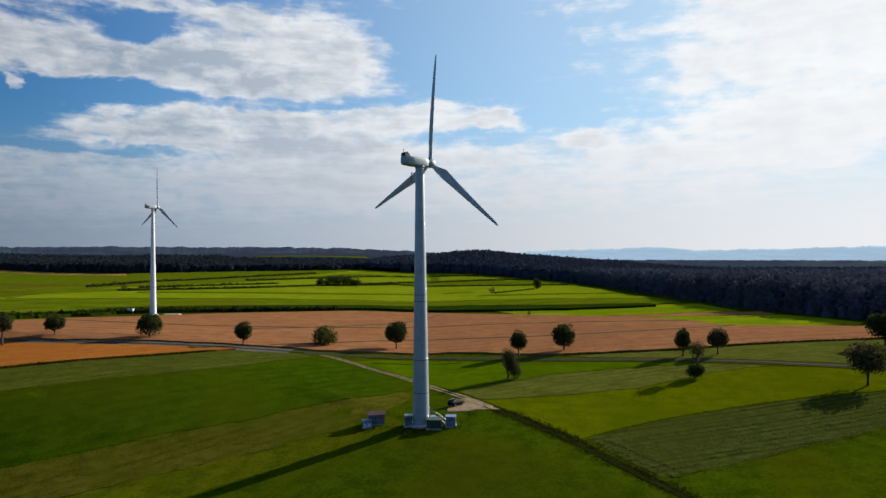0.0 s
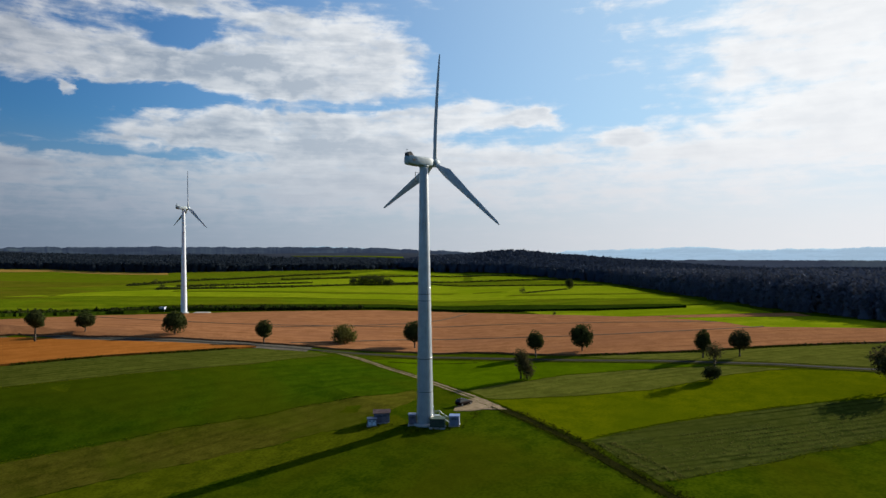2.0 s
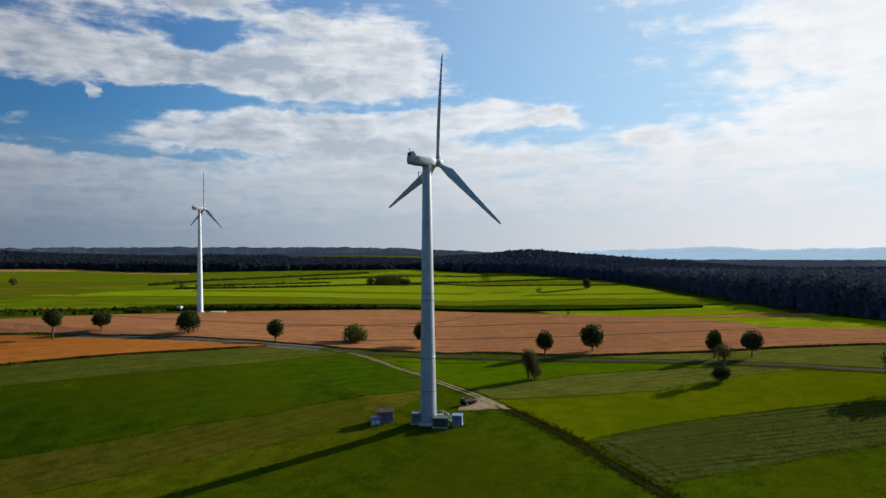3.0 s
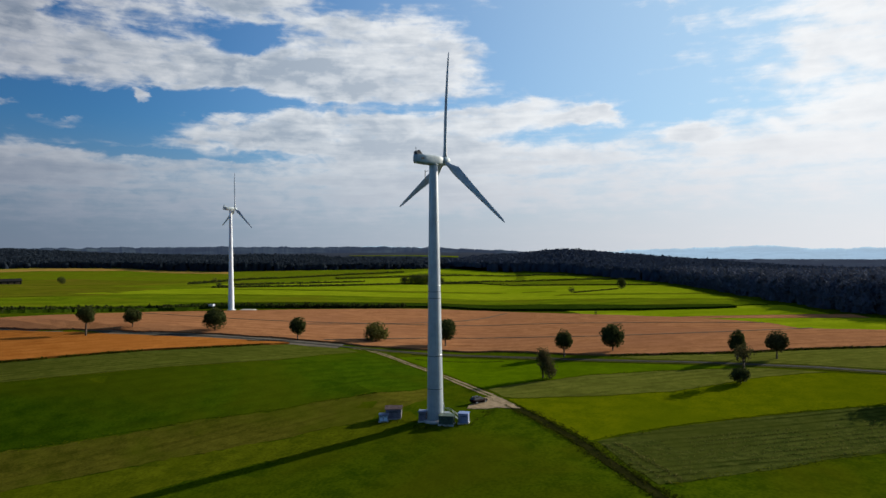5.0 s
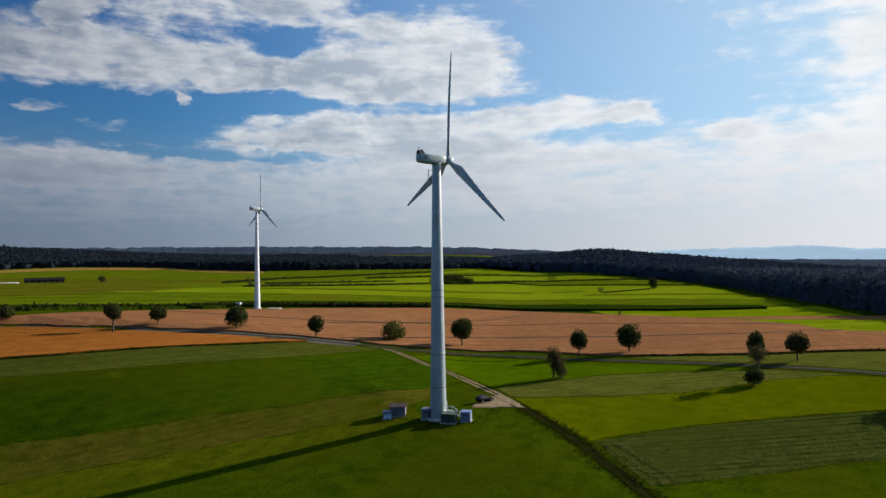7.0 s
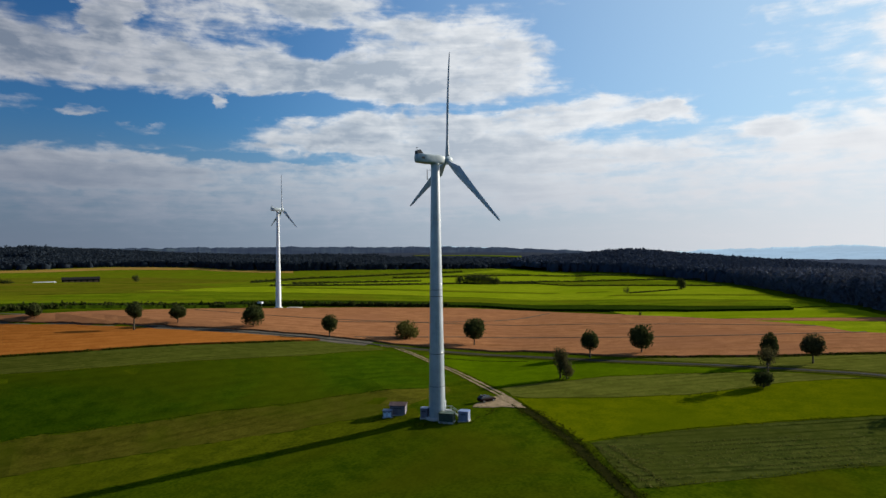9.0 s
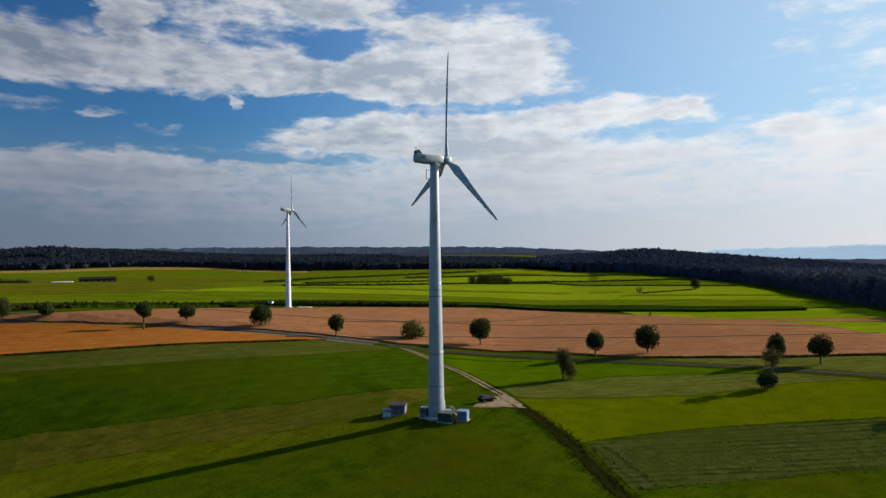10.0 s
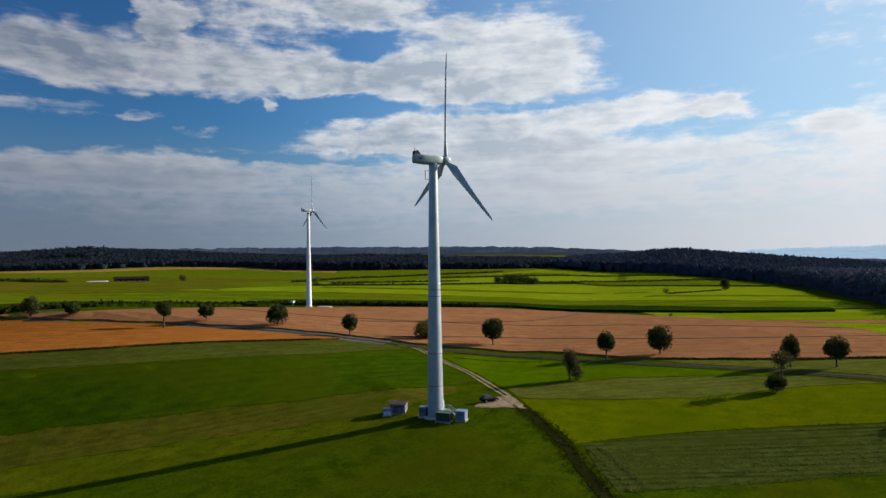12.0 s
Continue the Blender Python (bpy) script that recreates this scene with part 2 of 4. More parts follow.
PALE = crop("pale_meadow", (0.074, 0.088, 0.012), (0.142, 0.148, 0.024), 0.6, 0.06, None, (20, 4.0, 0.45))
LIME = crop("lime_meadow", (0.070, 0.095, 0.0008), (0.125, 0.140, 0.0015), 0.4, 0.03, (0.07, 0.095, 0.001))
OLIVE = crop("cut_olive_field", (0.032, 0.046, 0.007), (0.080, 0.092, 0.017), 0.8, 0.05, (0.050, 0.060, 0.008), (17.5, 2.4, 0.9))
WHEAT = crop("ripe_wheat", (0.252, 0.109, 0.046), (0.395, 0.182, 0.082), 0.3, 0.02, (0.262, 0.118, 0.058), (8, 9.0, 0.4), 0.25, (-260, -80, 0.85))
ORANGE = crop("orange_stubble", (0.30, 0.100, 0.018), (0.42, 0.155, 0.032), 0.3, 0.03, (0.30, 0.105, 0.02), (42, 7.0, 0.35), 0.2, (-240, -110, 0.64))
BRIGHT = crop("bright_far_field", (0.152, 0.206, 0.006), (0.25, 0.30, 0.009), 0.15, 0.012, (0.13, 0.19, 0.002), (22, 30.0, 0.42))
MIDGREEN = crop("mid_far_field", (0.072, 0.115, 0.003), (0.138, 0.176, 0.006), 0.15, 0.012, (0.115, 0.112, 0.006), (24, 38.0, 0.5))
OLIVE_FAR = crop("olive_far_field", (0.070, 0.086, 0.004), (0.125, 0.132, 0.007), 0.15, 0.008, (0.14, 0.105, 0.012), (26, 42.0, 0.55))
TANFIELD = crop("tan_far_field", (0.27, 0.155, 0.035), (0.36, 0.215, 0.055), 0.15, 0.01, (0.20, 0.18, 0.02))
# The blue lift of this wooded ground is distant haze, put into its colour.
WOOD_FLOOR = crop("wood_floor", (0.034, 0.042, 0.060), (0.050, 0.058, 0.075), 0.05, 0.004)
MAIZE = crop("maize", (0.014, 0.030, 0.002), (0.034, 0.058, 0.004), 0.8, 0.05, None, None, 0.4)
ASPHALT = mottled("worn_asphalt", (0.022, 0.023, 0.020), (0.038, 0.038, 0.034), 0.6, 1.0, 0.0, 0.02, 0.02)
VERGE = crop("road_verge", (0.046, 0.050, 0.010), (0.080, 0.080, 0.020), 1.0, 0.1)
HARD_SHOULDER = mottled("worn_verge", (0.050, 0.044, 0.030), (0.096, 0.080, 0.060), 0.18, 0.95, 0.0, 0.05, 0.1)
DIRT = mottled("pale_dirt", (0.13, 0.092, 0.05), (0.26, 0.19, 0.115), 0.7, 0.95, 0.0, 0.06, 0.1)
DARK_TRACK = crop("dark_grass_track", (0.011, 0.015, 0.003), (0.030, 0.029, 0.007), 0.9, 0.1)
EARTH = mottled("dark_earth", (0.035, 0.028, 0.018), (0.07, 0.055, 0.035), 1.2, 0.95, 0.0, 0.06, 0.1)
WHITE_TOWER = mottled("white_tower_paint", (0.540, 0.588, 0.636), (0.648, 0.684, 0.720), 0.35, 0.45, 0.0, 0.004, 0.5, 0.25)
TOWER_PAINT = mottled("tower_paint", (0.2098, 0.2551, 0.2968), (0.3062, 0.3509, 0.3910), 0.35, 0.40, 0.0, 0.004, 1.0, 0.45)
coat = TOWER_PAINT.node_tree.nodes["Principled BSDF"].inputs
coat["Coat Weight"].default_value, coat["Coat Roughness"].default_value = 1.0, 0.35
BLADE_PAINT = mottled("blade_paint", (0.325, 0.350, 0.375), (0.450, 0.475, 0.500), 0.5, 0.5, 0.0, 0.004, 0.5, 0.2)
NACELLE_PAINT = mottled("nacelle_paint", (0.260, 0.319, 0.345), (0.390, 0.448, 0.468), 0.8, 0.5, 0.0, 0.004, 0.4, 0.4)
STEEL = mottled("galvanised_steel", (0.30, 0.31, 0.32), (0.45, 0.46, 0.47), 4.0, 0.45, 0.8)
BLACK_STEEL = mottled("dark_steel", (0.02, 0.02, 0.022), (0.05, 0.05, 0.05), 4.0, 0.6)
CONCRETE = mottled("concrete", (0.30, 0.29, 0.27), (0.45, 0.43, 0.40), 1.5, 0.9)
KIOSK_GREEN = mottled("kiosk_green", (0.0240, 0.0432, 0.0304), (0.0432, 0.0672, 0.0480), 1.2, 0.6, 0.0, 0.01, 0.3, 0.3)
CABIN_BLUE = mottled("cabin_blue", (0.1200, 0.1520, 0.2400), (0.1800, 0.2096, 0.3040), 0.9, 0.55, 0.0, 0.01, 0.3, 0.3)
PALE_BLUE = mottled("pale_blue_paint", (0.408, 0.552, 0.672), (0.528, 0.672, 0.792), 0.9, 0.6, 0.0, 0.01, 0.3, 0.2)
BLUE_ROOF = mottled("blue_roof", (0.1040, 0.1520, 0.2880), (0.1440, 0.1920, 0.3360), 0.9, 0.5, 0.0, 0.01, 0.3, 0.2)
RENDERED = mottled("grey_render", (0.1080, 0.0992, 0.1240), (0.1784, 0.1640, 0.1944), 0.8, 0.85, 0.0, 0.01, 0.2, 0.4)
WHITE_PANEL = mottled("white_panel", (0.46, 0.50, 0.56), (0.58, 0.61, 0.66), 0.8, 0.6, 0.0, 0.005, 0.3, 0.25)
ROOFING = mottled("roof_felt", (0.065, 0.045, 0.045), (0.11, 0.08, 0.08), 1.4, 0.95, 0.0, 0.02, 0.05)
TARRED = mottled("tarred_boards", (0.010, 0.010, 0.010), (0.020, 0.019, 0.018), 0.8, 1.0, 0.0, 0.02, 0.02, 0.3)
BARK = mottled("bark", (0.040, 0.030, 0.020), (0.085, 0.065, 0.045), 3.0, 0.95, 0.0, 0.05)
LEAF_DARK = foliage("dark_leaves", (0.0272, 0.0357, 0.0119), (0.0612, 0.0697, 0.0221))
LEAF_OLIVE = foliage("olive_leaves", (0.060, 0.060, 0.016), (0.125, 0.115, 0.030))
LEAF_RUSSET = foliage("dusky_leaves", (0.044, 0.042, 0.018), (0.092, 0.080, 0.032))
# Haze and light painted into the leaf colours: paler near, bluer far, darker west.
LEAF_HAZE_NEAR = foliage("hazed_near_leaves", (0.072, 0.082, 0.108), (0.086, 0.094, 0.118), 0.1)
LEAF_HAZE_FAR = foliage("hazed_far_leaves", (0.0330, 0.0440, 0.0670), (0.0410, 0.0520, 0.0750), 0.15)
LEAF_HAZE_WEST = foliage("hazed_west_leaves", (0.0182, 0.0259, 0.0371), (0.0280, 0.0357, 0.0462), 0.4)
LEAF_HEDGE = foliage("hedge_leaves", (0.020, 0.027, 0.008), (0.040, 0.048, 0.012))
TUFT = foliage("grass_tufts", (0.045, 0.060, 0.002), (0.100, 0.105, 0.005))
SWATH = foliage("cut_swath", (0.070, 0.078, 0.016), (0.150, 0.142, 0.040))
TUFT_DARK = foliage("rank_grass", (0.018, 0.026, 0.002), (0.050, 0.055, 0.005))
CAR_PAINT = mottled("dark_car_paint", (0.0084, 0.0036, 0.0030), (0.0120, 0.0054, 0.0042), 3.0, 0.7, 0.0, 0.0, 0.04)
CHROME = mottled("bright_metal", (0.55, 0.56, 0.58), (0.7, 0.7, 0.72), 3.0, 0.2, 1.0)
LAMP_GLASS = mottled("lamp_glass", (0.5, 0.5, 0.52), (0.65, 0.65, 0.66), 5.0, 0.15)
RED_GLASS = mottled("red_lamp_glass", (0.25, 0.01, 0.01), (0.35, 0.02, 0.015), 5.0, 0.15)
RUBBER = mottled("rubber", (0.012, 0.012, 0.012), (0.025, 0.025, 0.025), 5.0, 0.85)
GLASS = plain_glass("dark_glass")
# The glow of these far hills is haze, given to the material itself.
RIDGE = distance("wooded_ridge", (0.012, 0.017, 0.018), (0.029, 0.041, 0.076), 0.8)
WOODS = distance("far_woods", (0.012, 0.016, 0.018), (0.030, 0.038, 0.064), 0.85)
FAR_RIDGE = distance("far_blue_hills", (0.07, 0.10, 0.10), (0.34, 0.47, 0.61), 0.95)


# ---------------------------------------------------------------- building blocks
def step(a, b, v):
    v = min(max((v - a) / (b - a), 0.0), 1.0)
    return v * v * (3 - 2 * v)


def land(x, y):
    """The height of the ground."""
    rise = step(-60, 70, y) * (1 - 0.4 * step(100, 220, y))
    out = math.sqrt(x * x + 64) - 8
    z = rise * (20 * math.tanh(out / 260) if x < 0 else 8 * math.tanh(out / 150))
    z += 18 * step(900, 1500, y) - 13 * step(220, 800, y)
    down, along = -(0.8 * x + 0.6 * y), -0.6 * x + 0.8 * y
    z -= 20.0 * (1 - math.exp(-max(down, 0) / 170)) * (1 - step(25, 80, along)) * step(0, 8, down)
    z -= 24 * step(230, 800, x) * step(350, 900, y)
    z += 16 * math.exp(-((x - 95) ** 2 / (2 * 90 ** 2) + (y - 1370) ** 2 / (2 * 190 ** 2)))
    z += 30 * math.exp(-((x + 1560) ** 2 / (2 * 330 ** 2) + (y - 1330) ** 2 / (2 * 200 ** 2)))
    z += 6 * math.exp(-((x + 1390) ** 2 / (2 * 110 ** 2) + (y - 1215) ** 2 / (2 * 70 ** 2)))
    z += 14 * step(1900, 3000, y) * (1 - step(-300, 300, x))
    z -= 45 * step(900, 2600, y) * step(150, 700, x)
    road = 99.5 - 0.0013 * min(x + 100, 0) ** 2
    z -= 4.0 * step(-62, -200, x) * (1 - step(road - 3, road + 13, y)) * step(-5, 60, y)
    return z


def mesh_of(bm, name, mat, smooth=False):
    bmesh.ops.recalc_face_normals(bm, faces=bm.faces)
    me = bpy.data.meshes.new(name)
    bm.to_mesh(me)
    bm.free()
    me.materials.append(mat)
    if smooth:
        me.polygons.foreach_set("use_smooth", [True] * len(me.polygons))
    return me


def part(name, bm, mat, parent, label="", smooth=False, m=None):
    ob = new(name, mesh_of(bm, name, mat, smooth))
    ob.parent = parent
    if m is not None:
        ob.matrix_basis = m
    return tagged(ob, label)


def thing(name, m, label, category, group="", kind=""):
    ob = new(name)
    ob.matrix_basis = m
    return tagged(ob, label, category, group, kind)


def single(name, bm, mat, label, category, m=None, kind="", smooth=False):
    ob = new(name, mesh_of(bm, name, mat, smooth))
    if m is not None:
        ob.matrix_basis = m
    return tagged(ob, label, category, "", kind)


def box(bm, size, at, bevel=0.0, turn=0.0):
    got = bmesh.ops.create_cube(bm, size=1.0)["verts"]
    bmesh.ops.scale(bm, vec=size, verts=got)
    if bevel:
        edges = list({e for v in got for e in v.link_edges})
        made = bmesh.ops.bevel(bm, geom=edges, offset=bevel, segments=2, affect="EDGES")
        got = list(set(made["verts"]) | {v for v in got if v.is_valid})
    bmesh.ops.rotate(bm, cent=(0, 0, 0), matrix=Matrix.Rotation(radians(turn), 3, "Z"), verts=got)
    bmesh.ops.translate(bm, vec=at, verts=got)
    return got


def rod(bm, a, b, r1, r2=None, sides=8):
    a, b = Vector(a), Vector(b)
    got = bmesh.ops.create_cone(bm, cap_ends=True, segments=sides, radius1=r1, radius2=r1 if r2 is None else r2, depth=(b - a).length)["verts"]
    m = Matrix.Translation((a + b) / 2) @ (b - a).to_track_quat("Z", "Y").to_matrix().to_4x4()
    bmesh.ops.transform(bm, matrix=m, verts=got)
    return got


def lathe(bm, profile, sides=40, caps=True):
    """A body turned about z, from rows of radius and height."""
    rings = [[bm.verts.new((r * math.cos(2 * math.pi * k / sides), r * math.sin(2 * math.pi * k / sides), z)) for k in range(sides)] for r, z in profile]
    for low, high in zip(rings, rings[1:]):
        for k in range(sides):
            bm.faces.new((low[k], low[(k + 1) % sides], high[(k + 1) % sides], high[k]))
    if caps:
        bm.faces.new(rings[0][::-1]), bm.faces.new(rings[-1])


def loft(bm, rings):
    """A skin over closed rings of equal length, capped."""
    rows = [[bm.verts.new(p) for p in ring] for ring in rings]
    for low, high in zip(rows, rows[1:]):
        for k in range(len(low)):
            bm.faces.new((low[k], low[(k + 1) % len(low)], high[(k + 1) % len(low)], high[k]))
    bm.faces.new(rows[0][::-1]), bm.faces.new(rows[-1])


def smooth_line(points, pace):
    """Points along a Catmull-Rom curve through the given ones, about pace metres apart."""
    pts = [Vector((*p, 0)) for p in points]
    pts = [2 * pts[0] - pts[1], *pts, 2 * pts[-1] - pts[-2]]
    out = []
    for a, b, c, d in zip(pts, pts[1:], pts[2:], pts[3:]):
        count = max(2, int((c - b).length / pace))
        for k in range(count):
            t = k / count
            out.append(0.5 * (2 * b + (c - a) * t + (2 * a - 5 * b + 4 * c - d) * t * t + (3 * b - a - 3 * c + d) * t ** 3))
    return out + [pts[-2]]


def ribbon(bm, line, low, high, lift, edge=0.0, seed=0):
    """A strip draped over the land beside a line, between two offsets to its left, with an uneven edge."""
    rows = []
    for k, p in enumerate(line):
        way = (line[min(k + 1, len(line) - 1)] - line[max(k - 1, 0)]).normalized()
        side = Vector((-way.y, way.x, 0))
        row = []
        for n, off in enumerate((low, (low + high) / 2, high)):
            q = p + side * (off + edge * noise.noise((p.x * 0.3, p.y * 0.3, seed + n * 9.0)))
            row.append((q.x, q.y))
        rows.append(row)
    top = [[bm.verts.new((x, y, land(x, y) + lift)) for x, y in row] for row in rows]
    bottom = [[bm.verts.new((row[n][0], row[n][1], land(*row[n]) - 0.4)) for n in (0, 2)] for row in rows]
    for k in range(len(line) - 1):
        for n in (0, 1):
            bm.faces.new((top[k][n], top[k][n + 1], top[k + 1][n + 1], top[k + 1][n]))
        for n, m in ((0, 0), (1, 2)):
            bm.faces.new((bottom[k][n], bottom[k + 1][n], top[k + 1][m], top[k][m]))


def field(name, corners, lift, mat, label, cell=12.0, wobble=0.5, category="field"):
    """A plot of crop or grass: a slab as thick as its plants, draped over the land."""
    outline = []
    for a, b in zip(corners, corners[1:] + corners[:1]):
        a, b = Vector(a), Vector(b)
        count = max(1, int((b - a).length / min(cell * 0.6, 1.5 if cell < 20 else 40)))
        for k in range(count):
            p = a.lerp(b, k / count)
            n = [noise.noise((p.x * 0.08, p.y * 0.08, z)) + 0.5 * noise.noise((p.x * 0.6, p.y * 0.6, z)) for z in (3.0, 8.0)]
            outline.append((p.x + wobble * n[0] * 2, p.y + wobble * n[1] * 2))
    bm = bmesh.new()
    bm.faces.new([bm.verts.new((x, y, 0)) for x, y in outline])
    xs, ys = [p[0] for p in outline], [p[1] for p in outline]
    for low, high, normal in ((min(xs), max(xs), (1, 0, 0)), (min(ys), max(ys), (0, 1, 0))):
        for k in range(1, int((high - low) / cell) + 1):
            at = low + k * cell
            bmesh.ops.bisect_plane(bm, geom=bm.verts[:] + bm.edges[:] + bm.faces[:], plane_co=[c * at for c in normal], plane_no=normal)
    bmesh.ops.triangulate(bm, faces=[f for f in bm.faces if len(f.verts) > 4])
    rim = [e for e in bm.edges if e.is_boundary]
    low = [v for v in bmesh.ops.extrude_edge_only(bm, edges=rim)["geom"] if isinstance(v, bmesh.types.BMVert)]
    low_set = set(low)
    for v in bm.verts:
        v.co.z = land(v.co.x, v.co.y) + (-0.5 if v in low_set else lift)
    return single(name, bm, mat, label, category, kind="structure")


# ---------------------------------------------------------------- ground, fields, roads
def ground_sheet():
    def axis(low, near_low, near_high, high, fine):
        out = list(np.arange(near_low, near_high + 0.1, fine))
        pace = fine
        while out[-1] < high:
            pace = min(pace * 1.25, 50 if out[-1] < 2100 else 200)
            out.append(out[-1] + pace)
        pace = fine
        while out[0] > low:
            pace = min(pace * 1.25, 50 if out[0] > -2100 else 200)
            out.insert(0, out[0] - pace)
        return out

    xs, ys = axis(-4900, -280, 260, 4900, 9.0), axis(-3000, -190, 330, 4900, 9.0)
    verts = [(x, y, land(x, y)) for y in ys for x in xs]
    n = len(xs)
    faces = [(j * n + i, j * n + i + 1, (j + 1) * n + i + 1, (j + 1) * n + i) for j in range(len(ys) - 1) for i in range(n - 1)]
    me = bpy.data.meshes.new("ground")
    me.from_pydata(verts, [], faces)
    me.materials.append(PASTURE)
    me.polygons.foreach_set("use_smooth", [True] * len(me.polygons))
    tagged(new("ground", me), "rolling green pasture reaching to the horizon", "ground", "", "structure")


ground_sheet()

ROAD = smooth_line([(-420.2, 0.1), (-312, 43), (-237.8, 76.7), (-186.8, 92.5), (-161.6, 97), (-134.7, 98.5), (-110.4, 98.7), (-86.9, 97), (-69.1, 95.3), (-52, 95), (-37, 94), (-18, 95), (0, 96), (14, 92), (42, 80.3), (60, 74), (79, 68), (97, 61), (113, 55), (127, 48), (175, 30), (260, 0)], 5.0)
bm = bmesh.new()
ribbon(bm, [p for p in ROAD if p[0] > -52], -3.2, 3.2, 0.10, 0.6, 1)
single("verge", bm, VERGE, "grey-green verge along the country road", "verge", kind="structure")
bm = bmesh.new()
ribbon(bm, ROAD, -1.1, 1.1, 0.16, 0.08, 2)
single("road", bm, ASPHALT, "narrow worn grey asphalt country road", "road", kind="structure")

bm = bmesh.new()
ribbon(bm, [p for p in ROAD if p[0] < -88], -11.0, 10.0, 0.10, 1.0, 9)
ribbon(bm, [p for p in ROAD if -93 < p[0] < -50], -5.5, 6.0, 0.09, 1.2, 9)
single("verge", bm, HARD_SHOULDER, "wide worn grey gravel verge along the road", "verge", kind="structure")

TRACK = [(-46, 93), (-40, 92), (-31, 84), (-20, 71.5), (-8, 58.5), (1, 45.5), (8, 34), (13, 25.5), (18.3, 15.5), (23.2, 6.0), (29.6, -7), (33.8, -16.5), (39.8, -32), (43.8, -42), (55, -70), (69, -105)]
upper = smooth_line(TRACK[:9], 3.0)
lower = smooth_line(TRACK[8:], 3.0)
bm = bmesh.new()
ribbon(bm, upper, -1.25, -0.45, 0.10, 0.4, 3)
ribbon(bm, upper, 0.4, 1.2, 0.10, 0.4, 5)
single("dirt_track", bm, DIRT, "pale dirt track with two worn ruts", "track", kind="structure")
bm = bmesh.new()
ribbon(bm, lower, -1.4, 1.2, 0.09, 0.9, 7)
single("grass_track", bm, DARK_TRACK, "dark overgrown field track beside a ditch", "track", kind="structure")
field("gravel_yard", [(6.6, 12.6), (7.6, 18), (9.4, 23.5), (12.6, 27.5), (16.0, 22.5), (18.8, 16.5), (20.2, 12.2), (17, 11.9), (14, 12.6), (12, 11.5), (9, 12.8)], 0.14, DIRT, "pale gravel parking spot beside the turbine track", 3.0, 0.9, "gravel yard")

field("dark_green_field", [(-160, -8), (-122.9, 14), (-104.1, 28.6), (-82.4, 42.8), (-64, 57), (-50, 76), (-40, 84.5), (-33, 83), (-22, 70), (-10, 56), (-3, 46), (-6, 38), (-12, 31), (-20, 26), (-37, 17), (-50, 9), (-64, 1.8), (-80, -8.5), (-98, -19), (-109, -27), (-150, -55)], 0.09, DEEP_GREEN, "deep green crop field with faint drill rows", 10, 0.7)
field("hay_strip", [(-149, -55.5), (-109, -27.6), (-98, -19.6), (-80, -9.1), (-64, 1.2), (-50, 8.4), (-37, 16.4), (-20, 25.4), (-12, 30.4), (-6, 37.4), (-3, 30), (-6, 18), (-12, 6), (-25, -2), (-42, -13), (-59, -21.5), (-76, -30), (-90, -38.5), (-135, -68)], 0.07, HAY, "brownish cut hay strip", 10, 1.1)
field("rough_pasture", [(-134, -68.4), (-90, -39), (-76, -30.5), (-59, -22), (-42, -13.5), (-25, -2.5), (-12, 5.5), (-7, 8), (-4, -1), (-30, -19.5), (-60, -41), (-95, -66), (-120, -84)], 0.05, YELLOWISH, "yellowish rough pasture beside the turbine", 10, 1.6)
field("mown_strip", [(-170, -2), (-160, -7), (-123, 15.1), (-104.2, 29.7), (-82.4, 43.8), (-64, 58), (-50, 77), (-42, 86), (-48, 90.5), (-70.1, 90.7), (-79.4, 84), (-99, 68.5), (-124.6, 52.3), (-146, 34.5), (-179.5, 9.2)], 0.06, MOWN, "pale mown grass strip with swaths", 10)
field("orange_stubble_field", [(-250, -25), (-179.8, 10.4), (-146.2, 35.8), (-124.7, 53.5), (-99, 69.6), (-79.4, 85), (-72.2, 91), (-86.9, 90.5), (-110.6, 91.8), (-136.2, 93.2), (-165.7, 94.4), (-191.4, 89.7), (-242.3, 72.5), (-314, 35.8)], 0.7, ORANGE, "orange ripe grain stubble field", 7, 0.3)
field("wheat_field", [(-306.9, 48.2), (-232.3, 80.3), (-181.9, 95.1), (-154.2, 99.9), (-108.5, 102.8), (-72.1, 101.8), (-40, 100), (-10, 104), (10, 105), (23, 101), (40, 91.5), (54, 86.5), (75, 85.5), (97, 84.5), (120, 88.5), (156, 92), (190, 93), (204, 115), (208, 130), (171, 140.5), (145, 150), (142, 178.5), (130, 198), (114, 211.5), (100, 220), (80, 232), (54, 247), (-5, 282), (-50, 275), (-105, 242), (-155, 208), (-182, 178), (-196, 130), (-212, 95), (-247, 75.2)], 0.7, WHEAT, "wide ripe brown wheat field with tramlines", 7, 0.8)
for way in ([(-62, 104), (-37, 122.5), (-14, 138), (10, 143), (47, 138.5), (72, 137.6), (110, 141), (150, 150)], [(-178, 160), (-124, 157), (-88, 164), (-40, 180), (20, 196), (90, 190), (140, 180)], [(-90, 150), (-31, 195), (-7, 222), (10, 262)]):
    bm = bmesh.new()
    ribbon(bm, smooth_line(way, 4.0), -0.6, 0.6, 0.86, 0.25, 4)
    single("tramline", bm, EARTH, "dark tractor tramline through the wheat", "track", kind="structure")
field("maize_strip", [(-330.2, 40.1), (-245.6, 78.2), (-218, 139), (-176, 217), (-115, 251), (-40, 295), (5, 289), (46, 275.5), (95, 265.5), (143, 270.5), (156, 276), (158, 292), (100, 296), (50, 311), (33, 326), (-45, 322), (-120, 277), (-190, 232), (-240, 160), (-262, 90), (-345.2, 55.1)], 1.7, MAIZE, "dark tall maize strip", 14, 0.8)
